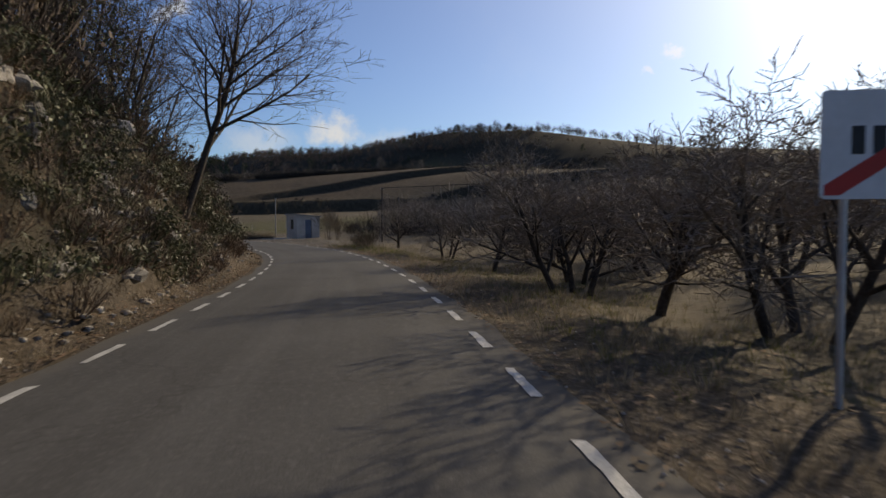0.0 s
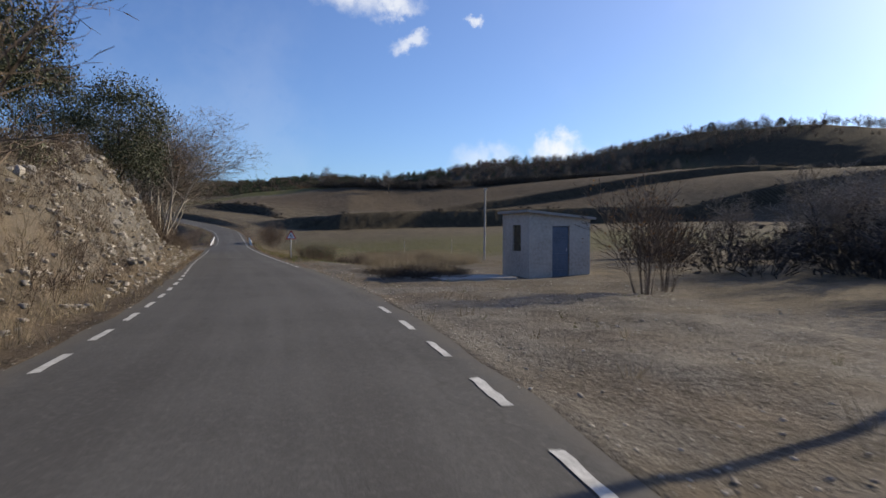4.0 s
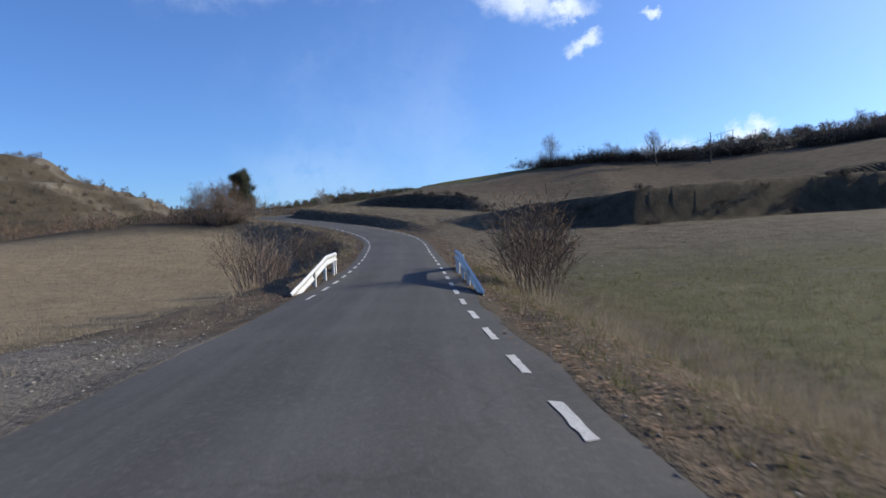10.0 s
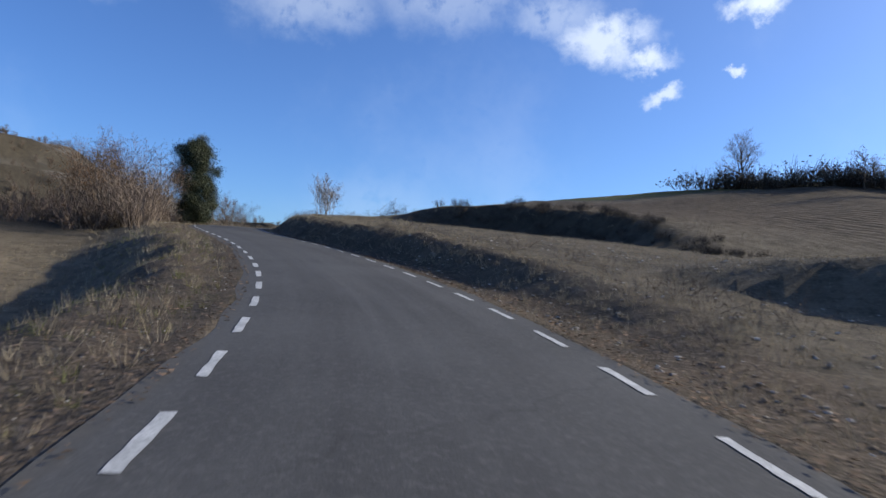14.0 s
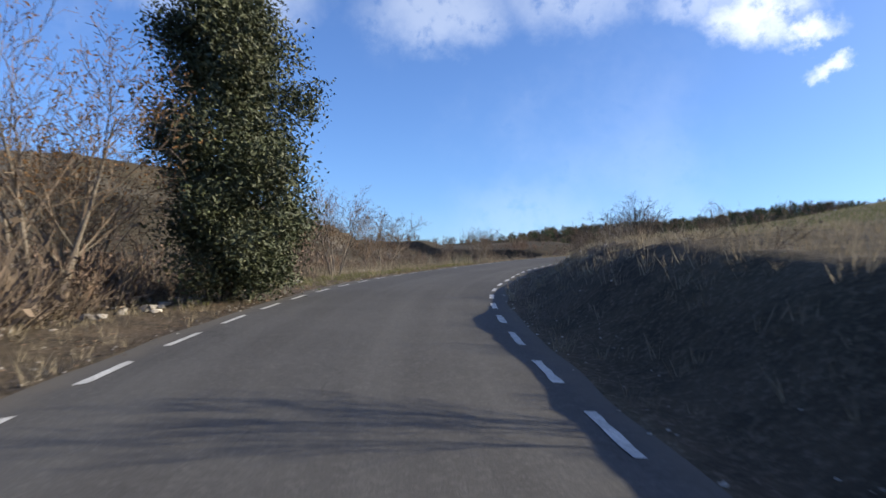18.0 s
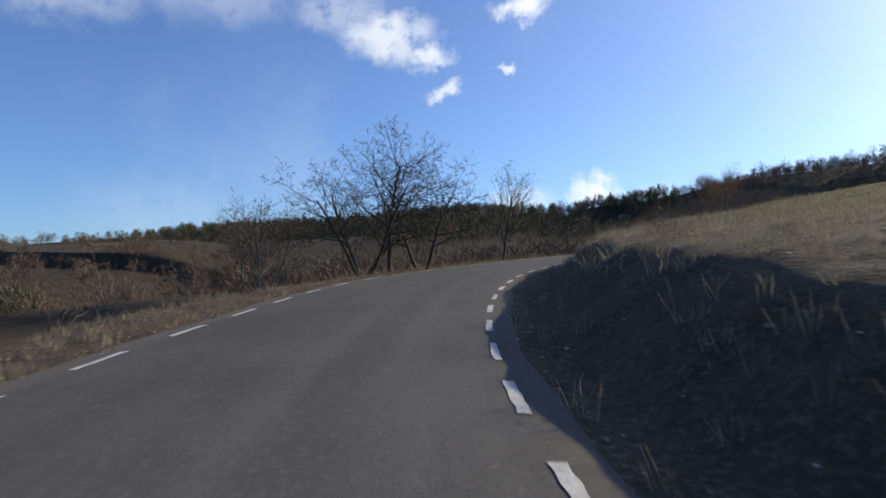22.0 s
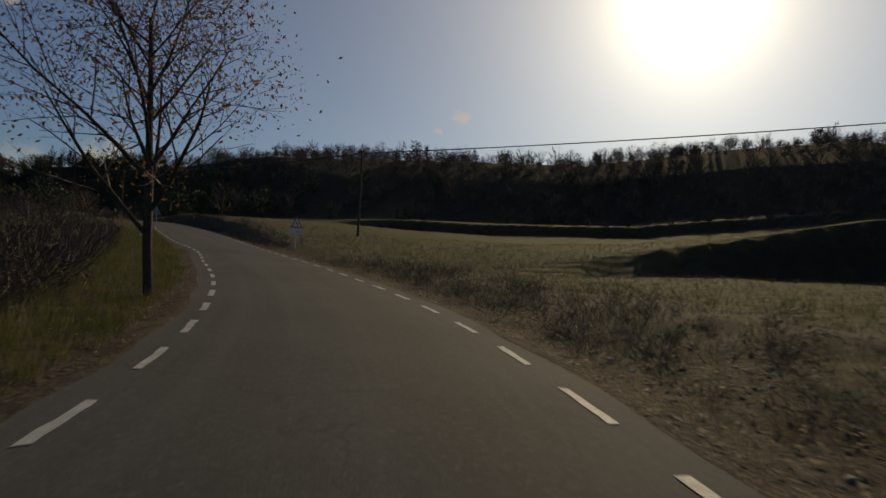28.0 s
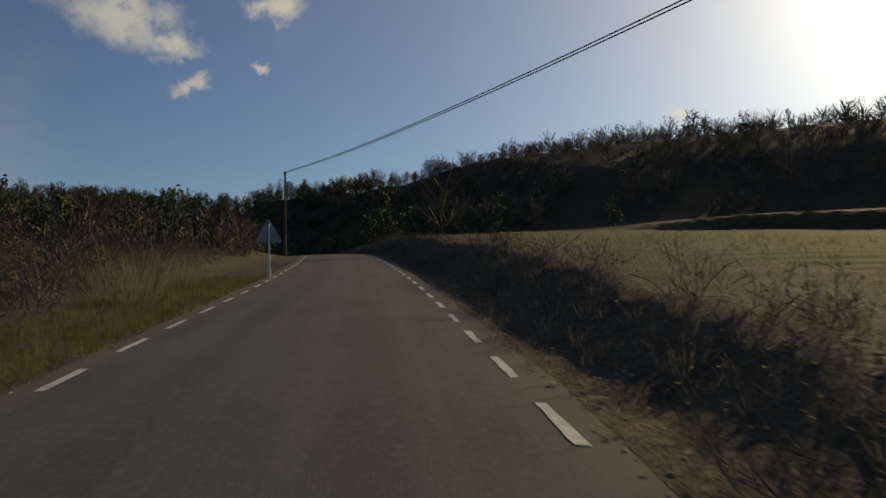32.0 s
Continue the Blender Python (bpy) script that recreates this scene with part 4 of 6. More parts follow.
clump = tree("ash_clump", 21, 8.8, "clump of tall bare ash stems beside the road", stems=7, kids=(10, 8, 6, 3), bark=BARK_PALE, twig=BARK, stem_spread=.30, leaf=LEAF_DRY, leaf_n=1, leaf_size=.03, leaf_spread=.15, start=.45,
             r=.075, angle=52, low=.40, wide=1.5, bend=.2, up=.0, shrink=.53, thin=.03, group="ash clumps")
row_of(clump, [(*spot(85.5, -4.6), 1.0), (*spot(88.5, -5.4), .95), (*spot(92, -4.8), .9), (*spot(95.5, -5.4), .8)], .95, 1.05)
# orchard on the low ground to the right
orchard = tree("almond_tree", 31, 3.2, "bare bushy almond tree with a dark trunk", bark=BARK_DARK, twig=TWIG_GREY, kids=(11, 8, 6, 4), angle=50, r=.10, lean=.15, bend=.2, up=.07, low=.25, wide=1.15, shrink=.62, group="almond orchard")
orchard2 = tree("almond_tree", 36, 3.3, "bare spreading almond tree with a dark trunk", bark=BARK_DARK, twig=TWIG_GREY, kids=(9, 7, 6, 4), angle=50, r=.08, bend=.2, up=.06, stems=3, stem_spread=.5, low=.25, wide=1.15, shrink=.62, group="almond orchard")
near = [(8.8, 23.1), (7.6, 14.9), (7.4, 11.6), (8.0, 9.0), (9.4, 39.9), (10.1, 32.6), (12.4, 25.0), (9.6, 18.5)]
more = [(12.5 + 4.2 * i + RND.uniform(-1, 1), 5 + 4.2 * j + RND.uniform(-1.2, 1.2)) for i in range(4) for j in range(11) if i > 1 or j < 7]
more += [(15.5 + 4.2 * i + RND.uniform(-1.2, 1.2), 52 + 4.2 * j + RND.uniform(-1.2, 1.2)) for i in range(5) for j in range(5)]
row_of(orchard, near[::2] + more[::2], .85, 1.12)
row_of(orchard2, near[1::2] + more[1::2], .85, 1.12)
place(tree("bare_tree", 41, 6.6, "taller bare tree standing among the orchard", bark=BARK, twig=TWIG_GREY, kids=(9, 6, 5, 3), angle=46, r=.075, bend=.24, low=.35), 13.4, 33.5, 1.0)
# shrubs
thicket = bush("bare_bush", 51, 2.6, 1.7, "dense bare brown bush", stems=30, twig=TWIG_WARM, group="bare bushes")
row_of(thicket, [(*spot(121, -4.6), 1.0), (*spot(124.5, -4.9), 1.1), (*spot(127, -5.6), .9), (*spot(179, -4.6), 1.3), (*spot(181.5, -5.0), 1.4), (*spot(184, -5.4), 1.3)], .92, 1.08)
sapling = bush("bare_sapling", 55, 2.7, .9, "thin many-stemmed bare sapling with a few dead leaves", stems=13, twig=TWIG, leaf=LEAF_DRY, leaf_n=1, leaf_size=.028, kids=(9, 7), group="bare saplings")
row_of(sapling, [(*spot(98.3, 3.6), 1.12), (*spot(118.0, 4.0), 1.05), (*spot(119.4, 4.6), .9), (*spot(122.5, 4.4), .95), (*spot(133, -4.6), .8), (*spot(137, -4.2), .6), (*spot(131, -5.6), .65), (7.4, 56.2, .95), (8.2, 57.6, .8)], .95, 1.05)
bramble = bush("bramble", 59, 1.35, 1.2, "tangled bramble bush with dull leaves", stems=30, twig=TWIG_RED, leaf=IVY, leaf_n=5, leaf_size=.032, group="brambles")
row_of(bramble, [(-6.9, 82.7, .95), (-6.0, 83.3, 1.0), (-6.2, 81.9, .85), spot(37.5, 4.6), spot(39, 5.6), spot(97.2, -6.2), spot(99, -7), spot(95, -6.5)], .85, 1.1)
# the evergreen on the bend and the thicket round it
place(evergreen("holm_oak", 13, 6.6, 1.62, "tall columnar evergreen oak at the bend", clumps=640, per=120, column=True, trunk=.06, leaf_size=.052), *spot(197.4, -3.5))
wayside = tree("bare_tree", 61, 5.4, "bare many-stemmed tree with a few brown leaves", stems=5, kids=(7, 6, 4, 2), bark=BARK, twig=TWIG, leaf=LEAF_DRY, leaf_n=1, leaf_size=.035, leaf_spread=.12, stem_spread=.34, low=.25, group="wayside trees")
row_of(wayside, [spot(186, -6.5), spot(188.5, -8.4), spot(184, -6.6), spot(191, -9), spot(195, -5.8), (*spot(196.5, -6.2), .7), (-78, 188.1, .7), (-86, 199.1, .7), (-89.5, 196.0, .8)], .9, 1.1)
row_of(tree("bare_sapling", 64, 2.9, "slender bare young tree on top of the cut bank", stems=3, kids=(8, 6, 4), bark=BARK, twig=TWIG_GREY, r=.028, stem_spread=.3, low=.25, angle=36, thin=.012, group="young trees on the bank"), [(*spot(184.5, 5.4), 1.0), (*spot(187.5, 6.0), .85), (*spot(181.0, 5.2), .8)], .95, 1.05)
# the group of three, and the single trees after it
place(tree("bare_tree", 71, 5.4, "large bare tree with several spreading dark stems beside the bend", stems=4, kids=(8, 7, 5, 4), bark=BARK_DARK, twig=BARK_DARK, angle=56, r=.085, stem_spread=.8, low=.3, shrink=.56, bend=.26, up=.05, wide=1.1, group="three large bare trees"), -83.0, 232.8, .3)
place(tree("bare_tree", 72, 6.2, "tall straight bare tree standing between two others", kids=(12, 8, 5, 4), bark=BARK_DARK, twig=BARK_DARK, angle=60, r=.09, lean=.05, low=.35, shrink=.55, bend=.22, up=.04, group="three large bare trees"), -82.1, 233.6, 1.1)
place(tree("bare_tree", 74, 4.8, "bare tree with a leaning trunk and wide forked crown", stems=2, kids=(9, 7, 5, 4), bark=BARK_DARK, twig=BARK_DARK, angle=58, r=.085, stem_spread=.8, low=.3, shrink=.58, bend=.26, up=.04, wide=1.15, group="three large bare trees"), -81.1, 235.2, 2.2)
lesser = tree("bare_tree", 76, 4.6, "smaller bare tree behind the large ones", stems=2, kids=(8, 7, 5, 3), bark=BARK, twig=TWIG, angle=46, r=.07, stem_spread=.4, low=.3, group="lesser bare trees")
row_of(lesser, [(-86.4, 231.6, .95), (-87.6, 233.0, .9), (-91, 241, 1.0), (-93, 245.5, .95), (-90.0, 205.0, 1.15), (-89.2, 197.4, 1.05), (-91.5, 220.0, .95), (-93.5, 222.0, .9), (-97, 214, .9), (-104, 232, 1.0), (-88, 255, .9), (-98, 250, 1.0)], .95, 1.05)
single = tree("bare_tree", 75, 6.2, "single bare tree with brown leaves low on its trunk", kids=(13, 7, 5), bark=BARK_DARK, twig=TWIG, angle=40, r=.1, leaf=LEAF_DRY, leaf_n=1, leaf_size=.04, start=.05, low=.22, group="single wayside trees")
row_of(single, [(-77.6, 244.6, 1.0), (-83, 248, .6), (-70, 266, .8), (-63.5, 268.5, .85), (-66.5, 263, .7)], .97, 1.03)
place(tree("bare_tree", 78, 5.2, "round bare tree with dense dark twigs beside the valley", kids=(11, 8, 6, 4), bark=BARK_DARK, twig=BARK_DARK, angle=52, r=.10, low=.3, wide=1.15, shrink=.6, bend=.2), -72.7, 256.4)
place(tree("leafy_oak", 81, 8.0, "oak that still carries dry brown leaves", kids=(15, 9, 6), bark=BARK_DARK, twig=TWIG, angle=46, r=.095, lean=.16, low=.22, leaf=LEAF_DRY, leaf_n=7, leaf_size=.04, leaf_spread=.3, start=.2, stem_spread=.3, wide=1.15), -55.1, 276.7)

row_of(evergreen("holm_oak", 17, 4.6, 2.1, "round evergreen oak on the far hilltop", clumps=90, per=40, leaf_size=.13, trunk=.3, group="hilltop oaks"), [(115, 345.5, 1.0), (139, 330, .9)], .98, 1.02)


# trees of the hedge above the fields
crown_tree = tree("bare_tree", 91, 5.6, "round-crowned bare tree rising from the field hedge", kids=(12, 8, 6, 4), bark=BARK_DARK, twig=TWIG_GREY, angle=46, r=.12, low=.28, group="hedge trees")
row_of(crown_tree, [(-31.2, 204.5, 1.0), (-15.4, 200.5, 1.0), (-21, 204, .55), (-5, 205, .7), (3, 208, .6), (14, 212, .9), (30, 217, .7), (47, 222, 1.0), (62, 226, .8), (84, 229, 1.0)], .95, 1.05)


# ---- scattered cover, each kind one mesh ----
def stuff(name, v, f, mat, label, category):
    me = bpy.data.meshes.new(name)
    v, f = np.asarray(v, np.float32), np.asarray(f, np.int32)
    k = f.shape[1]
    me.vertices.add(len(v))
    me.vertices.foreach_set("co", v.ravel())
    me.loops.add(f.size)
    me.loops.foreach_set("vertex_index", f.ravel())
    me.polygons.add(len(f))
    me.polygons.foreach_set("loop_start", np.arange(0, f.size, k))
    me.update(calc_edges=True)
    me.materials.append(mat)
    return tagged(new(name, me), label, category, kind="stuff")


def strew(protos, spots, st_):
    """Copies of small patterns (verts, quads), turned and scaled, in one pair of arrays. spots: x, y, z, size."""
    V, F, base = [], [], 0
    which = st_.randint(0, len(protos), len(spots))
    for k, (pv, pf) in enumerate(protos):
        m = spots[which == k]
        if not len(m):
            continue
        a = st_.uniform(0, 6.283, len(m))
        c, s_ = np.cos(a)[:, None], np.sin(a)[:, None]
        sq = st_.uniform(.8, 1.25, (len(m), 1))
        x = (pv[None, :, 0] * c - pv[None, :, 1] * s_) * m[:, 3:4] + m[:, 0:1]
        y = (pv[None, :, 0] * s_ + pv[None, :, 1] * c) * m[:, 3:4] + m[:, 1:2]
        z = pv[None, :, 2] * m[:, 3:4] * sq + m[:, 2:3]
        V.append(np.stack([x, y, z], -1).reshape(-1, 3))
        F.append((pf[None] + (np.arange(len(m)) * len(pv))[:, None, None] + base).reshape(-1, pf.shape[1]))
        base += len(m) * len(pv)
    return np.concatenate(V), np.concatenate(F)


def blades(p0, p1, w0, w1, st_):
    """Thin strips from p0 to p1."""
    a = p1 - p0
    u = np.cross(a, st_.normal(0, 1, a.shape))
    u /= np.linalg.norm(u, axis=1, keepdims=True) + 1e-9
    v = np.stack([p0 - u * w0, p0 + u * w0, p1 + u * w1, p1 - u * w1], 1).reshape(-1, 3)
    return v, np.arange(len(v)).reshape(-1, 4)


def tuft(seed, n, h, w_, r):
    st_ = np.random.RandomState(seed)
    a = st_.uniform(0, 6.283, n)
    q = st_.uniform(0, 1, n)
    p0 = np.stack([np.cos(a) * q * r, np.sin(a) * q * r, np.full(n, -.03)], -1)
    out_ = st_.uniform(.1, .7, n)
    hh = h * st_.uniform(.5, 1.1, n)
    p1 = p0 + np.stack([np.cos(a) * out_ * hh, np.sin(a) * out_ * hh, hh], -1)
    return blades(p0, p1, w_, w_ * .25, st_)


def scrub_plant(seed, n, h, r, w_=.008, cards=0, card=.06):
    """A brushy plant one unit high: forking twig strips in a rounded crown."""
    st_ = np.random.RandomState(seed)
    a, q = st_.uniform(0, 6.283, n), np.sqrt(st_.uniform(0, 1, n))
    foot = np.stack([np.cos(a) * q * r * .4, np.sin(a) * q * r * .4, np.full(n, -.08)], -1)
    hh = h * np.sqrt(np.clip(1.05 - q ** 2 * .8, .1, 1)) * st_.uniform(.6, 1.05, n)
    mid = foot + np.stack([np.cos(a) * q * r * .45, np.sin(a) * q * r * .45, hh * .55], -1) + st_.normal(0, .05, (n, 3))
    V, F = blades(foot, mid, w_, w_ * .8, st_)
    vs, fs, base = [V], [F], len(V)
    for k in range(4):
        tip = mid + np.stack([np.cos(a + k) * r * .25, np.sin(a + k) * r * .25, hh * .38], -1) + st_.normal(0, .1, (n, 3)) * np.array([r, r, h]) * .9
        v, f = blades(mid + (foot - mid) * st_.uniform(0, .5, (n, 1)), tip, w_ * .7, w_ * .25, st_)
        vs.append(v), fs.append(f + base)
        base += len(v)
    if cards:
        rng = random.Random(seed)
        m = mid[st_.randint(0, n, max(1, cards // 4))] * np.array([1.25, 1.25, 1.3])
        v, f = leaf_cards(rng, m, 4, .14 * r + .05, card)
        vs.append(v), fs.append(f + base)
    return np.concatenate(vs), np.concatenate(fs)


def thicket_plant(seed, stems, spread, w_=.009, cards=0, card=.05):
    """A leafless bush one unit high: arching stems that branch twice."""
    st_ = np.random.RandomState(seed)
    p0, p1, w0 = [], [], []

    def limb(p, d, length, n, width, droop):
        pts = [p]
        for _ in range(n):
            d = d + st_.normal(0, .2, 3) + np.array([0, 0, droop])
            d = d / np.linalg.norm(d)
            p0.append(p), p1.append(p + d * length / n), w0.append(width)
            p = p + d * length / n
            pts.append(p)
        return np.array(pts), d

    for k in range(stems):
        a, q = st_.uniform(0, 6.283), math.sqrt(st_.uniform(0, 1))
        out_ = np.array([math.cos(a), math.sin(a), 0.0])
        pts, d = limb(out_ * q * spread * .3 + np.array([0, 0, -.06]), out_ * q * spread + np.array([0, 0, 1.0]), st_.uniform(.65, .95) * (1.05 - .25 * q), 3, w_, .02)
        for _ in range(4):
            u = st_.uniform(.25, 2.98)
            b = pts[int(u)] + (pts[int(u) + 1] - pts[int(u)]) * (u - int(u))
            side, e = limb(b, d + st_.normal(0, .65, 3), st_.uniform(.2, .45) * (1.25 - .25 * u), 2, w_ * .6, .06)
            for _ in range(2):
                limb(side[st_.randint(0, 3)], e + st_.normal(0, .7, 3), st_.uniform(.1, .24), 1, w_ * .4, .05)
    v, f = blades(np.array(p0), np.array(p1), np.array(w0)[:, None], np.array(w0)[:, None] * .7, st_)
    if cards:
        tips = np.array(p1)[st_.randint(0, len(p1), max(1, cards // 4))]
        lv, lf = leaf_cards(random.Random(seed), tips, 4, .07, card)
        v, f = np.concatenate([v, lv]), np.concatenate([f, lf + len(v)])
    return v, f


def crown_plant(seed):
    """A bare round-crowned tree one unit high, for skylines."""
    rng, segs, tips = random.Random(seed), [], []
    grow(rng, segs, tips, (0, 0, -.08), (rng.gauss(0, .08), rng.gauss(0, .08), 1), .75, .022, 0, (8, 5, 3), .2, .07, .62, 48, .3)
    top = max(g[1][2] for g in segs)
    return tubes([(g[0] / top, g[1] / top, min(g[2] / top, .028), min(g[3] / top, .02), g[4]) for g in segs if g[4] < 3] + [(g[0] / top, g[1] / top, .006, .004, 3) for g in segs if g[4] == 3], 3)


def far_tree(seed, leafy, conifer=False):
    """A tree one unit high, for the distance."""
    st_ = np.random.RandomState(seed)
    n = 40
    u = st_.uniform(0, 1, n)
    a = st_.uniform(0, 6.283, n)
    z = .16 + .84 * u
    rad = (.33 * (1 - u) + .05 if conifer else .50 * np.sqrt(np.clip(1 - ((u - .45) / .6) ** 2, .03, 1))) * np.sqrt(st_.uniform(.1, 1.1, n))
    tip = np.stack([np.cos(a) * rad, np.sin(a) * rad, z], -1)
    root = np.stack([np.cos(a) * rad * .25, np.sin(a) * rad * .25, np.clip(z - .3, .15, .7)], -1)
    v1, f1 = blades(root, tip, .013, .006, st_)
    v0, f0 = blades(np.array([[0, 0, -.1]] * 3), np.array([[.01, 0, .6], [0, .02, .55], [-.02, 0, .6]]), .022, .01, st_)
    vs, fs = [v0, v1], [f0, f1 + len(v0)]
    if leafy:
        v, f = leaf_cards(random.Random(seed), tip, 5, .06, .05)
        vs.append(v), fs.append(f + len(v0) + len(v1))
    else:
        tip2 = tip + st_.normal(0, .07, tip.shape) + np.array([0, 0, .04])
        v, f = blades((root + tip) / 2, tip2, .012, .005, st_)
        vs.append(v), fs.append(f + len(v0) + len(v1))
    return np.concatenate(vs), np.concatenate(fs)


def on_land(x, y, size):
    return np.stack([x, y, height(x, y), size], -1)


def clear(q):
    """Leaves the lay-by and the side track bare."""
    s, d = to_road(q[:, 0], q[:, 1])
    return q[(np.random.RandomState(3).uniform(0, 1, len(q)) < .16) | ~((s > 40) & (s < 68) & (d > 0) & (d < 9.5) | (s > 67) & (s < 82) & (d > 0) & (d < 6.2) | (s > 99) & (s < 111) & (d < 0) & (d > -16))]


def band(n, s0, s1, d0, d1, lo, hi, st_, edge=1.0):
    """Spots between two stations and two distances from the road's middle; edge > 1 crowds them towards d0."""
    s = st_.uniform(s0, s1, n)
    d = d0 + (d1 - d0) * st_.uniform(0, 1, n) ** edge
    p = at(s, d)
    return on_land(p[0], p[1], st_.uniform(lo, hi, n))


R = np.random.RandomState(2024)
BROWN = [thicket_plant(k, 7, .75, cards=44, card=.035) for k in (1, 2, 3)]
BARE = [thicket_plant(k, 7, .65) for k in (4, 5, 6, 9)]
FINE = [thicket_plant(k, 8, .9, w_=.007, cards=30, card=.03) for k in (14, 15, 16)]
DENSE = [scrub_plant(k, 40, 1.0, .85, w_=.012, cards=60, card=.05) for k in (41, 42, 43)]
LEAFY = [scrub_plant(k, 34, 1.0, .8, cards=160, card=.06) for k in (7, 8)]

# brown scrub in the valley and on the banks to the left
v, f = strew(BARE, np.concatenate([band(230, 183, 300, -7.5, -34, 1.2, 2.6, R, 1.3), band(90, 181, 197, -5.6, -12, 1.4, 2.6, R), band(90, 288, 306, -4.6, -10, .8, 1.8, R), band(170, 306, 352, -5.0, -9.5, .5, 1.3, R), band(130, 258, 300, -5.5, -22, 1.2, 2.6, R), band(150, 297, 420, -7.5, -40, 1.4, 3.0, R, 1.2),
                                   band(60, 300, 312, -4.8, -9, 1.2, 2.4, R), band(90, 108, 172, -92, -125, 1.4, 2.6, R)]), R)
stuff("bare_scrub", v, f, TWIG, "leafless grey-brown scrub filling the valley beside the road", "scrub")
v, f = strew(BROWN, np.concatenate([band(230, 180, 300, -8, -45, 1.2, 2.8, R, 1.3), band(90, 182, 198, -5.2, -11, .9, 2.0, R), band(80, 288, 306, -4.2, -9, .5, 1.3, R), band(150, 100, 172, -90, -130, 1.6, 3.0, R), band(110, 255, 300, -5.0, -18, 1.0, 2.2, R),
                                    band(120, 300, 400, -9, -45, 1.0, 2.2, R), band(150, 304, 400, -5.4, -14, .6, 1.5, R), band(160, 190, 330, -40, -110, 1.6, 3.2, R), band(320, 205, 300, -18, -70, 1.2, 2.6, R)]), R)
stuff("brown_scrub", v, f, TWIG_RED, "scrub with withered reddish-brown leaves", "scrub")
v, f = strew(LEAFY, np.concatenate([band(90, 190, 320, -14, -70, 1.2, 2.6, R), band(60, 100, 172, -95, -135, 1.4, 2.8, R), band(40, 300, 420, -14, -50, 1.2, 2.6, R), band(80, -12, 90, -6.2, -13, .8, 2.0, R), band(330, -8, 30, -3.3, -6.0, .35, .9, R), band(60, 318, 400, -5.5, -16, .5, 1.4, R), band(40, 36, 60, -5, -9, .4, .9, R)]), R)
stuff("evergreen_scrub", v, f, IVY, "dull green juniper and ivy scrub", "scrub")
v, f = strew(BROWN, np.concatenate([band(330, -10, 38, -2.9, -4.2, .15, .4, R), band(620, -14, 36, -3.5, -8, .4, 1.2, R), band(620, 34, 62, -3.5, -8, .2, .8, R), band(260, 62, 84, -4.4, -8, .25, .7, R), band(110, 36, 96, -5.8, -12, .5, 1.4, R), band(230, 56, 86, -3.7, -6.8, .2, .65, R), band(190, 80, 97, -4.2, -8.5, .7, 1.7, R), band(90, 70, 84, -6.0, -9.5, .6, 1.4, R), band(320, 84, 102, -3.6, -7.5, .3, 1.0, R)]), R)
stuff("bank_brush", v, f, TWIG, "brown brush and dead creepers covering the rocky bank", "scrub")
v, f = strew(FINE, np.concatenate([band(34, 178, 250, 4.4, 6.0, .4, 1.0, R), band(520, 257, 284, 3.6, 8.0, .4, 1.1, R), band(30, 250, 258, 3.6, 6, .3, .7, R), band(200, 288, 314, 2.9, 6, .25, .6, R), band(330, 326, 400, 2.9, 5.0, .3, .8, R), band(120, 276, 316, 3.0, 5.2, .2, .5, R), band(30, 150, 176, 3.6, 6, .3, .8, R)]), R)
stuff("bank_top_brush", v, f, TWIG, "low thorny brush along the top of the cut bank", "scrub")
# tall thin saplings on the cut bank
whips = [thicket_plant(k, 5, .4, w_=.004) for k in (21, 22)]
v, f = strew(whips, np.concatenate([band(16, 217, 232, 4.5, 6.5, 1.0, 2.0, R)]), R)
stuff("bank_saplings", v, f, TWIG_GREY, "thin leafless saplings growing on the cut bank", "sapling")


def ridge_wood():
    """Spots of the wood below and on the crest: close by it stands dense, far off it thins out."""
    st_ = np.random.RandomState(5)
    pts = np.array(CREST, float)
    x, y = np.concatenate([st_.uniform(-230, 150, 14000), st_.uniform(-420, 480, 5000)]), np.concatenate([st_.uniform(300, 590, 14000), st_.uniform(80, 640, 5000)])
    dc, _, _, side = line_distance(x, y, CREST)
    s, d = to_road(x, y)
    keep = (dc + st_.normal(0, 6, len(x)) < 58) & ((side < 0) | (dc < 22)) & (np.abs(d) > 9)
    keep |= (s > 372) & (np.abs(d) > 6) & (np.abs(d) < 70) & (d < 8) & (st_.uniform(0, 1, len(x)) < .5)
    low_wood = (x > -12) & (st_.uniform(0, 1, len(x)) < .82)
    keep &= ~(low_wood & (lattice(x, y, 26, 91) > .55))
    sz = np.where(low_wood, st_.uniform(1.0, 2.3, len(x)), st_.uniform(2.2, 4.6, len(x)))[keep]
    x, y = x[keep], y[keep]
    pine = (x < -5) & (st_.uniform(0, 1, len(x)) < .55) | (st_.uniform(0, 1, len(x)) < .08)
    n = 720
    k = st_.randint(1, len(pts) - 2, n)
    t_ = st_.uniform(0, 1, n)
    cx, cy = pts[k, 0] + (pts[k + 1, 0] - pts[k, 0]) * t_ + st_.normal(0, 3, n), pts[k, 1] + (pts[k + 1, 1] - pts[k, 1]) * t_ + st_.normal(0, 3, n)
    gap = lattice(cx, cy, 18, 92) > .15
    cx, cy = cx[~gap], cy[~gap]
    sp = on_land(x, y, sz)
    return sp[~pine], sp[pine], on_land(cx, cy, st_.uniform(2.6, 5.4, len(cx)))


bare_spots, pine_spots, crest_spots = ridge_wood()
v, f = strew([far_tree(k, False) for k in (1, 2, 3, 4)], bare_spots, R)
stuff("ridge_wood", v, f, TWIG_RED, "leafless oak wood on the ridge above the fields", "wood")
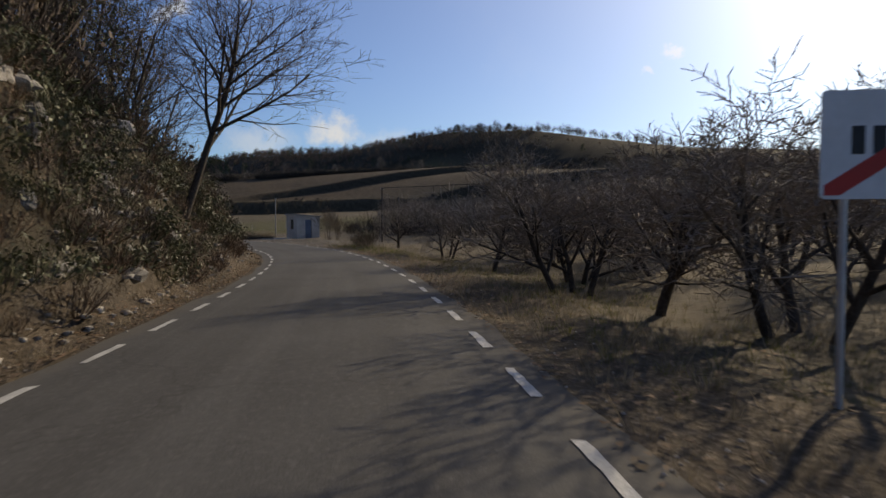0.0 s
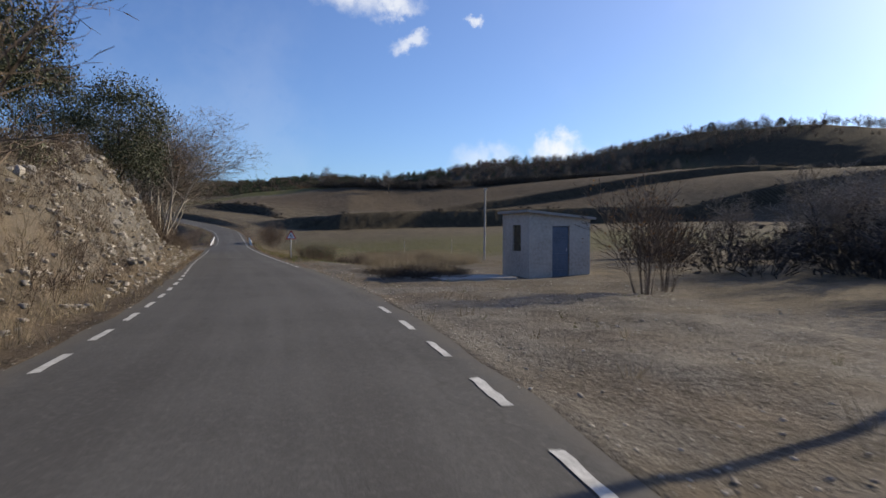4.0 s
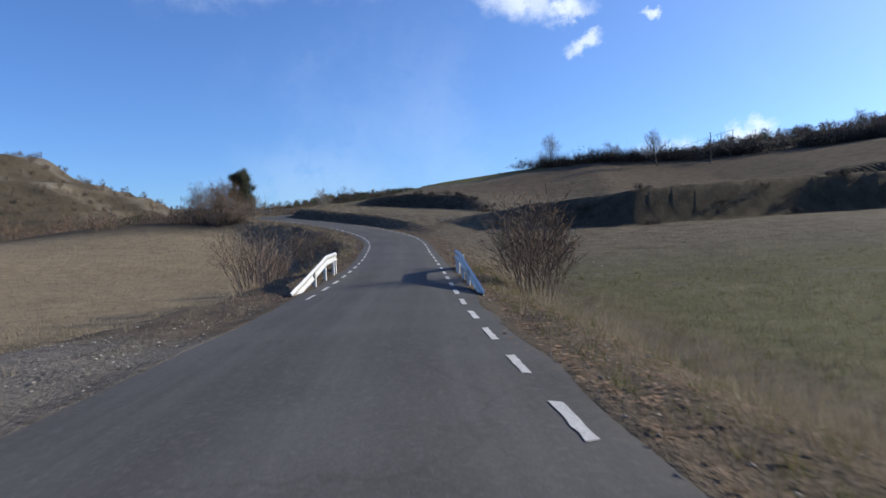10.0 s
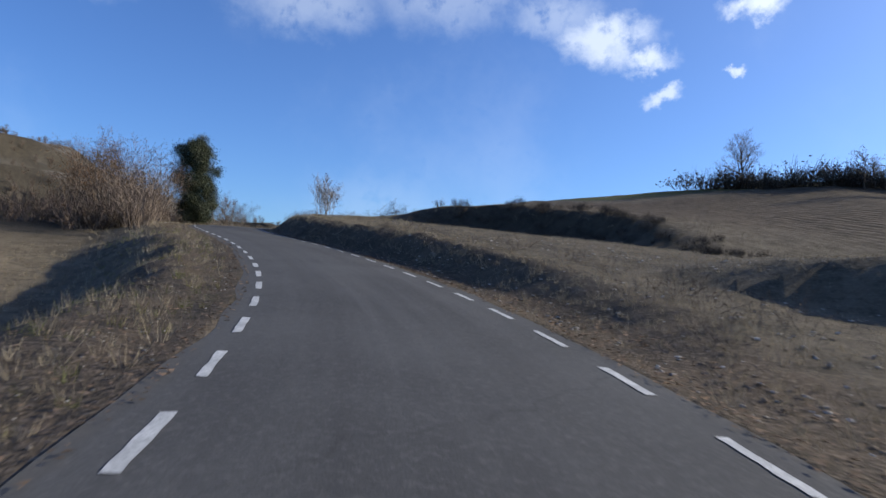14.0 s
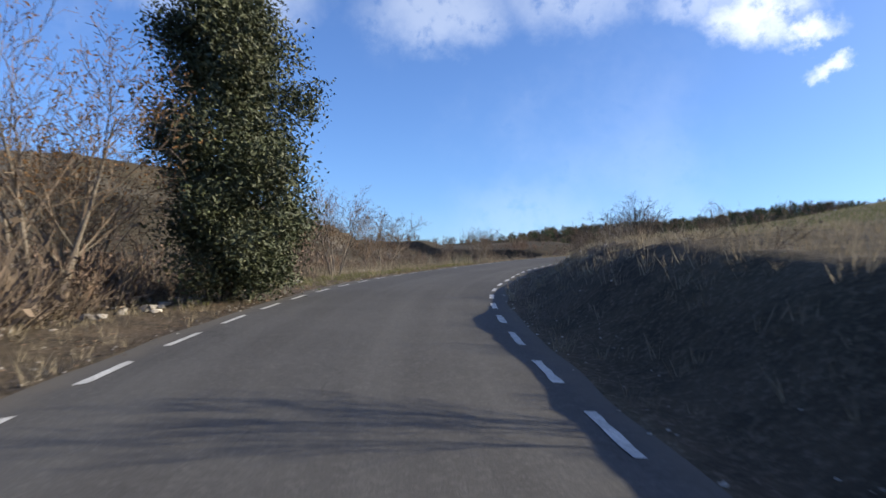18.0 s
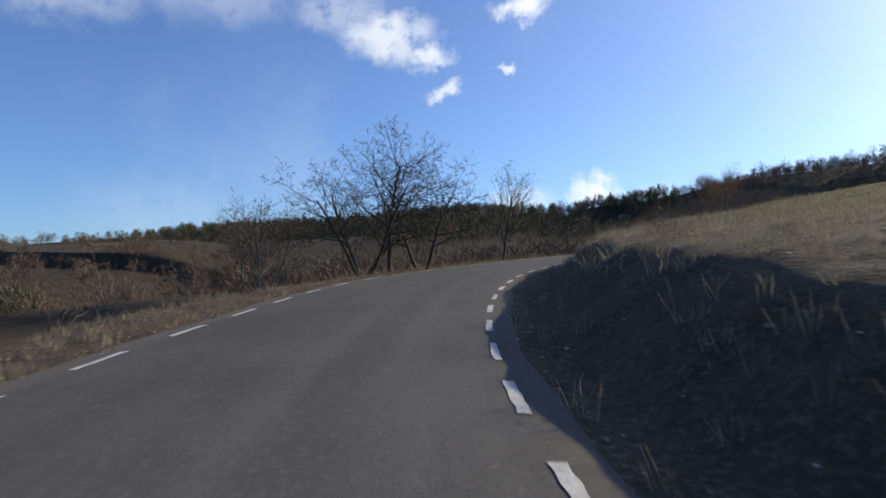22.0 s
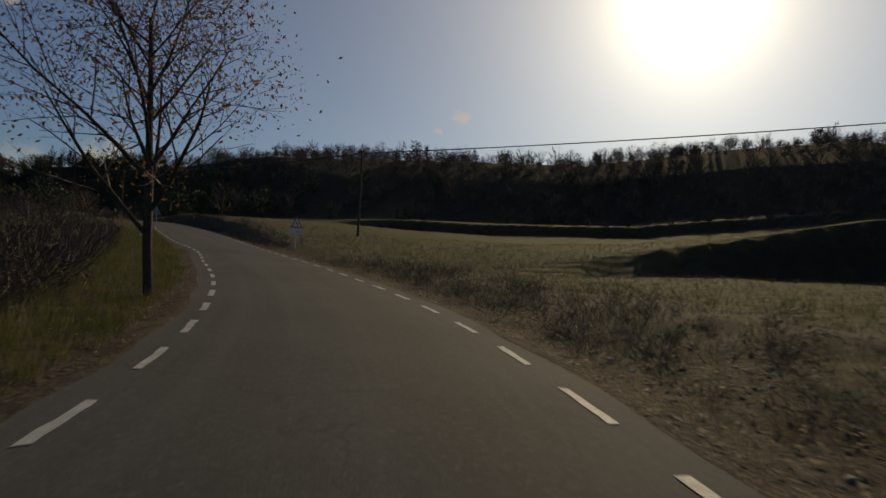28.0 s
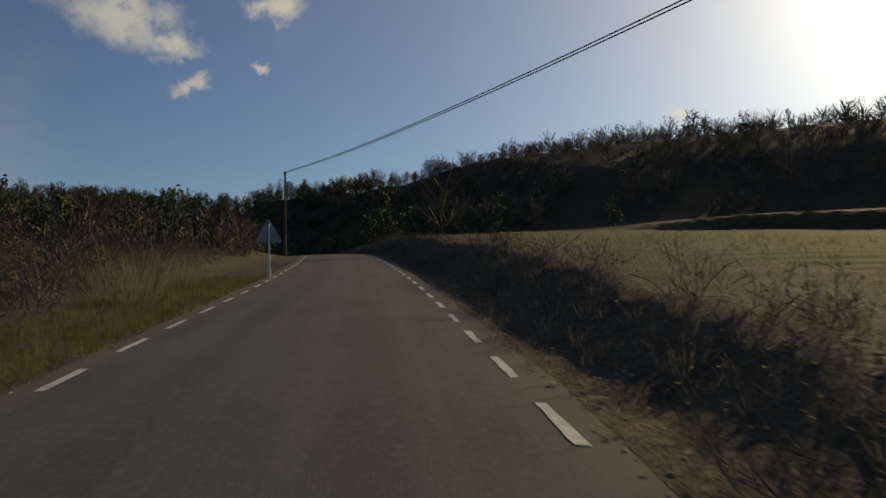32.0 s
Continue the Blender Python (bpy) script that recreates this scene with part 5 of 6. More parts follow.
v, f = strew([crown_plant(k) for k in (31, 32, 33, 34)], crest_spots, R)
stuff("crest_trees", v, f, TWIG, "row of bare trees along the crest of the ridge", "trees")
v, f = strew([far_tree(11, True, True), far_tree(12, True), far_tree(13, True)], pine_spots, R)
stuff("pine_wood", v, f, LEAF_PINE, "dark pine and evergreen wood on the hillside", "wood")


def along(line, n, st_, jitter=1.2, lo=1.2, hi=2.4):
    pts = np.array(line, float)[:, :2]
    seg = np.hypot(*np.diff(pts, axis=0).T)
    c = np.concatenate([[0], np.cumsum(seg)])
    q = st_.uniform(0, c[-1], n)
    x, y = np.interp(q, c, pts[:, 0]) + st_.normal(0, jitter, n), np.interp(q, c, pts[:, 1]) + st_.normal(0, jitter, n)
    return on_land(x, y, st_.uniform(lo, hi, n))


HEDGE = ((-35, 206), (-28, 205), (-12, 206), (10, 212), (60, 226), (140, 236), (220, 232))
# low dark brush on the terrace faces adds to their painted shade
v, f = strew(DENSE + LEAFY, np.concatenate([along(HEDGE, 420, R, .8, 1.5, 2.8), along(((-14, 344), (20, 327), (60, 312), (110, 302)), 60, R, 1.2, .6, 1.2), along(((20, 251), (60, 263), (130, 263), (200, 255)), 110, R, 2, 1.4, 2.8),
                                           along(TERRACES[0][1:], 150, R, .7, .35, .8), along(TERRACES[1][1:], 70, R, .7, .3, .7), along(((60, 20), (60, 70), (48, 110), (80, 150)), 110, R, 4, 1.6, 3.2), on_land(R.uniform(11.5, 36, 110), R.uniform(54, 76, 110), R.uniform(1.2, 2.6, 110))]), R)
stuff("field_hedge", v, f, BARK_DARK, "dark hedge on the field terraces", "hedge")
v, f = strew([crown_plant(k) for k in (35, 36)], np.concatenate([along(HEDGE[2:], 30, R, 1.0, 3.0, 5.2), on_land(np.array([-22.0, -19.0]), np.array([203.0, 204.0]), np.array([3.6, 3.0]))]), R)
stuff("hedge_trees", v, f, TWIG, "bare trees rising from the field hedge", "trees")
st2 = np.random.RandomState(8)
hx, hy = st2.uniform(-350, -125, 1300), st2.uniform(150, 380, 1300)
v, f = strew([far_tree(k, k % 2 == 0) for k in (8, 9, 10)], on_land(hx, hy, st2.uniform(.9, 2.6, 1300)), st2)
stuff("terrace_trees", v, f, TWIG, "scattered almond trees on the terraced hill", "trees")

# grass, leaves and stones of the verges
DRY = [tuft(k, 9, .26, .0045, .12) for k in (1, 2, 3)]
TALL = [tuft(k, 30, .8, .0034, .34) for k in (4, 5, 6)]
both = lambda n, s0, s1, lo, hi, a=.1, b=2.6: np.concatenate([band(n, s0, s1, 2.25 + a, 2.25 + b, lo, hi, R, 1.4), band(n, s0, s1, -2.25 - a, -2.25 - b, lo, hi, R, 1.4)])
v, f = strew(DRY, clear(np.concatenate([both(2600, -10, 350, .4, 1.1, .15, 2.8), band(4200, 34, 100, -2.9, -7.5, .5, 1.3, R), band(900, 128, 176, -2.6, -6, .3, .7, R), band(2200, 70, 120, 3.2, 14, .5, 1.2, R, 1.3), band(1500, 290, 350, 3, 12, .5, 1.1, R, 1.2),
                                  band(1800, 176, 290, 3.6, 10, .5, 1.2, R, 1.5), band(3000, 178, 264, 4.9, 6.6, .3, .7, R), band(900, 150, 178, 3.6, 5.2, .3, .8, R), band(1100, 176, 260, -3.4, -7, .5, 1.1, R), band(1200, 0, 40, 3.0, 14, .5, 1.3, R)])), R)
stuff("dry_grass", v, f, GRASS_DRY, "dry straw-coloured grass along the verges", "grass")
v, f = strew(TALL, np.concatenate([band(230, 206, 236, -4.8, -8.5, .6, 1.1, R), band(620, 70, 82, 6.6, 12.0, .5, 1.0, R), band(30, 36, 41, 4.2, 6, .5, .8, R), band(60, 322, 360, -5.0, -9, .4, .8, R), band(40, 184, 204, -4.4, -7, .4, .8, R),
                                   band(90, 60, 66, 4.5, 7, .5, .9, R), band(220, 94, 116, 3.2, 6, .4, .8, R)]), R)
stuff("tall_dry_grass", v, f, GRASS_DRY, "tall pale dry grass standing in clumps", "grass")
v, f = strew(DRY, clear(np.concatenate([band(1700, 74, 125, 2.5, 5.5, .3, .7, R, 1.4), band(2000, 284, 350, -2.7, -5.4, .35, .9, R, 1.3), band(500, 30, 40, 3.2, 5.5, .4, .8, R), band(700, 196, 225, -3.2, -5.5, .4, .8, R), band(900, 124, 176, -2.4, -6, .3, .7, R), band(3200, 284, 335, 3.0, 24, .25, .5, R, 1.2), band(400, 40, 84, 2.8, 8, .3, .6, R), band(500, 292, 318, 3.0, 9, .4, .8, R),
                                  band(600, 4, 30, 3.0, 7, .4, .9, R), band(1500, 252, 284, -2.6, -5, .4, .9, R)])), R)
stuff("green_grass", v, f, GRASS_GREEN, "patches of short green winter grass", "grass")


def leaves_on(n, s0, s1, d0, d1, edge=1.3, size=.042):
    q = band(n, s0, s1, d0, d1, size * .6, size * 1.3, R, edge)
    q[:, 2] += .025
    return q


flatleaf = [(np.array([[-1, 0, .1], [0, .55, .35], [1, 0, .1], [0, -.55, .35]], float), np.array([[0, 1, 2, 3]])), (np.array([[-1, 0, .4], [0, .5, 0], [1, .1, .4], [.1, -.6, .05]], float), np.array([[0, 1, 2, 3]]))]
v, f = strew(flatleaf, np.concatenate([leaves_on(5200, 58, 104, -2.4, -6.6, 1.0, .036), leaves_on(4200, 66, 126, 2.3, 4.2, 1.6, .034), leaves_on(3600, 120, 180, -2.0, -4.2, 1.4, .032), leaves_on(2600, 126, 180, 2.0, 3.6, 1.4, .032), leaves_on(2200, 180, 262, -2.4, -4.2, 1.4, .032), leaves_on(3000, 262, 345, 2.2, 4.6, 1.4, .034), leaves_on(3000, 250, 345, -2.2, -4.2, 1.4, .032), leaves_on(5200, -6, 40, -2.3, -5), leaves_on(4200, 66, 104, -2.3, -5.6), leaves_on(2600, -6, 36, 2.2, 5.5), leaves_on(3600, 80, 135, 2.2, 4.0), leaves_on(1500, 114, 135, -2.1, -4),
                                       leaves_on(1700, 240, 300, -2.5, -4.5), leaves_on(1500, 256, 300, 2.3, 4.0), leaves_on(1300, 135, 176, 2.1, 3.4), leaves_on(900, -6, 130, 2.0, 1.3, 2.0, .035), leaves_on(900, 176, 300, -2.2, -4)]), R)
stuff("fallen_leaves", v, f, LITTER, "brown fallen leaves strewn along the road edge", "leaves")


def pebble(seed):
    st_ = np.random.RandomState(seed)
    v = np.array([(1, 0, 0), (0, 1, 0), (-1, 0, 0), (0, -1, 0), (.7, .7, .55), (-.7, .7, .6), (-.7, -.7, .5), (.7, -.7, .6), (0, 0, .8)], float) * st_.uniform(.6, 1.2, (9, 3))
    f = [(0, 1, 4, 4), (1, 2, 5, 5), (2, 3, 6, 6), (3, 0, 7, 7), (4, 1, 5, 8), (5, 2, 6, 8), (6, 3, 7, 8), (7, 0, 4, 8)]
    return v, np.array([q if q[2] != q[3] else (q[0], q[1], q[2], 8) for q in f])


PEB = [pebble(k) for k in range(5)]
v, f = strew(PEB, np.concatenate([band(2600, 56, 98, -2.9, -6.6, .02, .11, R, 1.2), band(1500, -8, 40, -2.7, -5.0, .02, .09, R), band(2600, 0, 350, 2.2, 3.1, .008, .022, R), band(2600, 0, 350, -2.3, -3.2, .008, .022, R), band(900, 34, 66, -3.2, -7, .03, .14, R), band(700, -8, 34, -3.0, -5.5, .03, .14, R), band(800, 64, 98, -3.0, -6, .03, .17, R), band(1500, 40, 68, 2.4, 10, .01, .028, R), band(1500, 98, 112, -3, -14, .01, .03, R),
                                  band(900, 128, 165, 2.6, 10, .015, .05, R, 1.5), both(900, 0, 350, .01, .03, .05, 1.5), band(1000, 284, 318, 2.8, 12, .015, .045, R), band(500, 200, 260, 3.8, 9, .015, .05, R), band(160, 186, 206, -4, -7, .04, .16, R)]), R)
stuff("stones", v, f, STONE_LOOSE, "loose pale limestone stones and gravel", "stones")
v, f = strew(PEB, np.concatenate([band(9000, 122, 178, 3.0, 24, .010, .034, R, 1.4), band(7000, 284, 335, 3.2, 26, .010, .034, R, 1.4), band(2500, 185, 262, 5.4, 16, .012, .03, R, 1.3), band(1200, 108, 150, -8, -30, .015, .04, R)]), R)
stuff("earth_clods", v, f, CLOD, "clods of turned earth on the ploughed field", "earth")


v, f = strew([tuft(k, 90, 1.4, .006, .55) for k in (61, 62)], band(5, 343, 349, -3.6, -5.0, .7, 1.1, R), R)
stuff("reed_clump", v, f, GRASS_DRY, "pale clump of tall reed grass beside the road", "grass")
STRAW = [tuft(k, 6, .13, .0042, .10) for k in (51, 52, 53)]


def drilled(n, s0, s1, d0, d1, gap, lo, hi):
    """Stubble in rows along the field."""
    s = R.uniform(s0, s1, n)
    d = d0 + np.round(R.uniform(0, 1, n) ** 1.5 * (d1 - d0) / gap) * gap + R.normal(0, .05, n)
    p = at(s, d)
    return on_land(p[0], p[1], R.uniform(lo, hi, n))


v, f = strew(STRAW, np.concatenate([drilled(11000, 112, 176, -6.0, -34, .42, .6, 1.4), drilled(9000, 120, 180, 3.4, 24, .45, .5, 1.2), drilled(7000, 180, 262, 6.2, 22, .45, .6, 1.3)]), R)
stuff("stubble", v, f, GRASS_DRY, "short pale stubble left standing in rows on the fields", "stubble")
v, f = strew(STRAW, np.concatenate([band(7000, 82, 126, 4.6, 26, .5, 1.2, R, 1.4), band(3000, 184, 262, 7, 22, .5, 1.1, R, 1.3)]), R)
stuff("pasture_grass", v, f, GRASS_GREEN, "thin short green grass on the field", "grass")
heap = np.stack([R.normal(-90.2, 1.3, 70), R.normal(202.6, .8, 70)], -1)
v, f = strew(PEB, on_land(heap[:, 0], heap[:, 1], R.uniform(.12, .42, 70)) + np.array([0, 0, .08, 0]), R)
stuff("stone_heap", v, f, STONE_LOOSE, "heap of pale field stones dumped beside the verge", "stones")
v, f = strew(DENSE, np.concatenate([band(46, 81, 98, -4.2, -6.4, .5, 1.1, R), band(60, 71, 84, 5.6, 10.5, .35, .85, R), band(60, 181, 198, -4.8, -8.5, .7, 1.6, R), band(26, 198, 206, -4.6, -7.5, .5, 1.1, R), band(70, 2, 26, -5.4, -8.5, 1.0, 2.2, R)]), R)
stuff("low_brush", v, f, TWIG, "low brown brush tangled round the feet of the trees", "scrub")
v, f = strew(DENSE, band(330, -5, 36, -2.9, -6.2, .25, .7, R, 1.0), R)
stuff("bank_undergrowth", v, f, LITTER, "brown leafy undergrowth covering the roadside bank", "scrub")
v, f = strew(DRY, np.concatenate([band(4200, 284, 352, -2.5, -5.2, .5, 1.1, R, 1.2), band(3600, 288, 335, 4.2, 26, .35, .7, R, 1.3), band(900, 76, 94, 2.9, 6.5, .35, .75, R, 1.2), band(1300, 202, 222, -2.9, -7.0, .3, .6, R, 1.1)]), R)
stuff("verge_grass", v, f, GRASS_GREEN, "lush yellow-green grass along the verge and the field", "grass")


# ---- rocks of the left bank ----
def rock_mesh(seed):
    bm = bmesh.new()
    bmesh.ops.create_icosphere(bm, subdivisions=2, radius=1.0)
    st_ = random.Random(seed)
    cuts = [(Vector((st_.gauss(0, 1), st_.gauss(0, 1), st_.gauss(0, .8))).normalized(), st_.uniform(.50, .82)) for _ in range(12)]
    for q in bm.verts:
        for nrm, lim in cuts:
            k = q.co.dot(nrm)
            if k > lim:
                q.co -= nrm * (k - lim)
        q.co += Vector((st_.gauss(0, .03), st_.gauss(0, .03), st_.gauss(0, .03)))
    me = bpy.data.meshes.new("rock")
    bm.to_mesh(me)
    bm.free()
    me.materials.append(STONE)
    return me


ROCKS = [rock_mesh(k) for k in range(6)]
rr = random.Random(12)


def rock(s, d, size, flat=.7, sink=.25):
    x, y = spot(s, d)
    ob = new("rock", ROCKS[rr.randrange(6)])
    ob.matrix_world = Matrix.Translation((x, y, float(height(x, y)[0]) + size * (.3 - sink))) @ Euler((rr.uniform(-.5, .5), rr.uniform(-.5, .5), rr.uniform(0, 6.3))).to_matrix().to_4x4() @ Matrix.Diagonal((size * rr.uniform(.8, 1.4), size, size * flat * rr.uniform(.7, 1.2), 1))
    tagged(ob, "pale weathered limestone rock set in the road bank", "rock", "bank rocks")


for k in range(60):
    row = rr.randrange(4)
    rock(rr.uniform(3, 17), -3.45 - .42 * row + rr.uniform(-.12, .12), rr.uniform(.2, .45), .6, .5)
for k in range(60):
    row = rr.randrange(5)
    rock(rr.uniform(60, 84), -3.9 - .5 * row + rr.uniform(-.2, .2), rr.uniform(.14, .32), .75, .8)
for _ in range(30):
    rock(rr.uniform(1, 16), rr.uniform(-5.6, -3.7), rr.uniform(.12, .42))
for _ in range(30):
    rock(rr.uniform(30, 60), rr.uniform(-6.4, -3.8), rr.uniform(.08, .24), .7, .5)
for _ in range(34):
    rock(rr.uniform(58, 92), rr.uniform(-5.4, -3.7), rr.uniform(.08, .24), .7, .5)
for _ in range(6):
    rock(rr.uniform(198, 204), rr.uniform(-6.5, -5.2), rr.uniform(.15, .35))


# ---- built things ----
def box(bm, x0, y0, z0, x1, y1, z1, bevel=0.0):
    vs = [bm.verts.new((x, y, z)) for x in (x0, x1) for y in (y0, y1) for z in (z0, z1)]
    fs = [bm.faces.new([vs[i] for i in q]) for q in ((0, 1, 3, 2), (4, 6, 7, 5), (0, 4, 5, 1), (2, 3, 7, 6), (0, 2, 6, 4), (1, 5, 7, 3))]
    if bevel:
        es = {e for q in fs for e in q.edges}
        bmesh.ops.bevel(bm, geom=list(es), offset=bevel, segments=1, affect="EDGES")
    return bm


def box_part(name, dims, mat, parent, label="", bevel=.006):
    return part(name, box(bmesh.new(), *dims, bevel=bevel), mat, parent, label)


def rod(name, p0, p1, r0, r1, mat, parent, label="", sides=12):
    bm = bmesh.new()
    p0, p1 = Vector(p0), Vector(p1)
    q = (p1 - p0).to_track_quat("Z", "Y").to_matrix().to_4x4()
    bmesh.ops.create_cone(bm, cap_ends=True, segments=sides, radius1=r0, radius2=r1, depth=(p1 - p0).length, matrix=Matrix.Translation((p0 + p1) / 2) @ q)
    return part(name, bm, mat, parent, label, smooth_it=False)


def plate(name, outline, y0, y1, mat, parent, label=""):
    """A flat plate in the xz plane between two depths."""
    bm = bmesh.new()
    a = [bm.verts.new((x, y0, z)) for x, z in outline]
    b = [bm.verts.new((x, y1, z)) for x, z in outline]
    bm.faces.new(a)
    bm.faces.new(b[::-1])
    n = len(a)
    for k in range(n):
        bm.faces.new((a[k], b[k], b[(k + 1) % n], a[(k + 1) % n]))
    bmesh.ops.recalc_face_normals(bm, faces=bm.faces)
    return part(name, bm, mat, parent, label)


def rounded(pts, r, n=4):
    out_ = []
    m = len(pts)
    for k in range(m):
        a, b, c = (Vector(pts[(k + j) % m]) for j in (-1, 0, 1))
        u, v_ = (a - b).normalized(), (c - b).normalized()
        cut = r / math.tan(math.acos(max(-1, min(1, u.dot(v_)))) / 2)
        p, q = b + u * cut, b + v_ * cut
        for j in range(n + 1):
            t = j / n
            out_.append(tuple((1 - t) ** 2 * p + 2 * t * (1 - t) * b + t * t * q))
    return out_


def lettering(text, size, p, parent):
    """Raised black letters on a board that looks along -y."""
    cu = bpy.data.curves.new("lettering", "FONT")
    cu.body, cu.size, cu.align_x, cu.extrude = text, size, "CENTER", .002
    ob = bpy.data.objects.new("lettering", cu)
    scene.collection.objects.link(ob)
    me = bpy.data.meshes.new_from_object(ob.evaluated_get(bpy.context.evaluated_depsgraph_get()))
    bpy.data.objects.remove(ob)
    me.transform(Matrix.Translation(p) @ Matrix.Rotation(radians(90), 4, "X"))
    me.materials.clear()
    me.materials.append(SIGN_BLACK)
    ob = new("lettering", me)
    ob.parent = parent
    return ob


def bend_sign(x, y, face, side, low, label, panel=False, flip=False, back=SIGN_BACK):
    """A red-edged warning triangle with a double-bend mark on a steel post. face: the way it looks, degrees from +x."""
    z = float(height(x, y)[0])
    root = empty("warning_sign", Matrix.Translation((x, y, z)) @ Matrix.Rotation(radians(face + 90), 4, "Z"), label, "road sign")
    hgt = side * .866
    tri = lambda k: rounded([(-side / 2 * k, low + hgt / 3 - hgt / 3 * k), (side / 2 * k, low + hgt / 3 - hgt / 3 * k), (0, low + hgt / 3 + hgt * 2 / 3 * k)], .05 * k)
    rod("post", (0, .03, -.4), (0, .03, low + hgt * .75), .03, .03, STEEL, root, "round galvanised post")
    p = plate("board", tri(1), -.012, .0, back, root, "grey back plate")
    plate("border", tri(.985), -.017, -.0125, SIGN_RED, p, "red border")
    plate("field", tri(.74), -.021, -.0175, SIGN_WHITE, p, "white field")
    m = -1 if flip else 1
    k = side
    zc = low + hgt / 3
    mark = [(-.055, -.17), (-.055, -.01), (.075, -.01), (.075, .13), (.12, .13), (.05, .22), (-.02, .13), (.025, .13), (.025, .045), (-.105, .045), (-.105, -.17)]
    plate("bend_mark", [(m * a * k * .95, zc + b * k * .85) for a, b in mark][::m], -.025, -.0215, SIGN_BLACK, p, "black double-bend mark")
    if panel:
        q = plate("distance_panel", rounded([(-.42, low - .30), (.42, low - .30), (.42, low - .06), (-.42, low - .06)], .03), -.012, 0, SIGN_WHITE, root, "white panel with a black rim")
        for a in (-.31, .31):
            plate("arrow", [(a - .012, low - .26), (a + .012, low - .26), (a + .012, low - .14), (a + .035, low - .14), (a, low - .09), (a - .035, low - .14), (a - .012, low - .14)], -.016, -.0125, SIGN_BLACK, q)
        lettering("1 km", .17, (0, -.0125, low - .235), q)
    return root


bend_sign(-7.9, 82.2, -70, .68, 1.2, "red-edged triangular double-bend warning sign on a post", flip=True)
bend_sign(-43.2, 299.0, -75, .78, 1.15, "double-bend warning sign with a distance panel below", panel=True, flip=True)
bend_sign(-45.4, 324.0, 105, .9, 1.35, "warning sign seen from its grey back beside dry grass")


def town_sign():
    x, y = 5.32, 5.5
    root = empty("place_sign", Matrix.Translation((x, y, float(height(x, y)[0]))) @ Matrix.Rotation(radians(-22), 4, "Z"), "white end-of-village sign with a red diagonal stripe", "road sign")
    for a in (-.45, .45):
        rod("post", (a, .03, -.3), (a, .03, 2.6), .03, .03, STEEL, root)
    b = plate("board", rounded([(-.65, 1.75), (.65, 1.75), (.65, 2.6), (-.65, 2.6)], .05), -.012, 0, SIGN_WHITE, root)
    plate("stripe", [(-.62, 1.78), (-.5, 1.78), (.62, 2.5), (.62, 2.57), (.5, 2.57), (-.62, 1.86)], -.017, -.0125, SIGN_RED, b, "red diagonal stripe")
    for a, w_ in ((-.42, .1), (-.26, .1), (-.1, .1), (.06, .1), (.22, .1)):
        plate("print_bar", [(a, 2.1), (a + w_, 2.1), (a + w_, 2.32), (a, 2.32)], -.0155, -.0125, SIGN_BLACK, b)


town_sign()


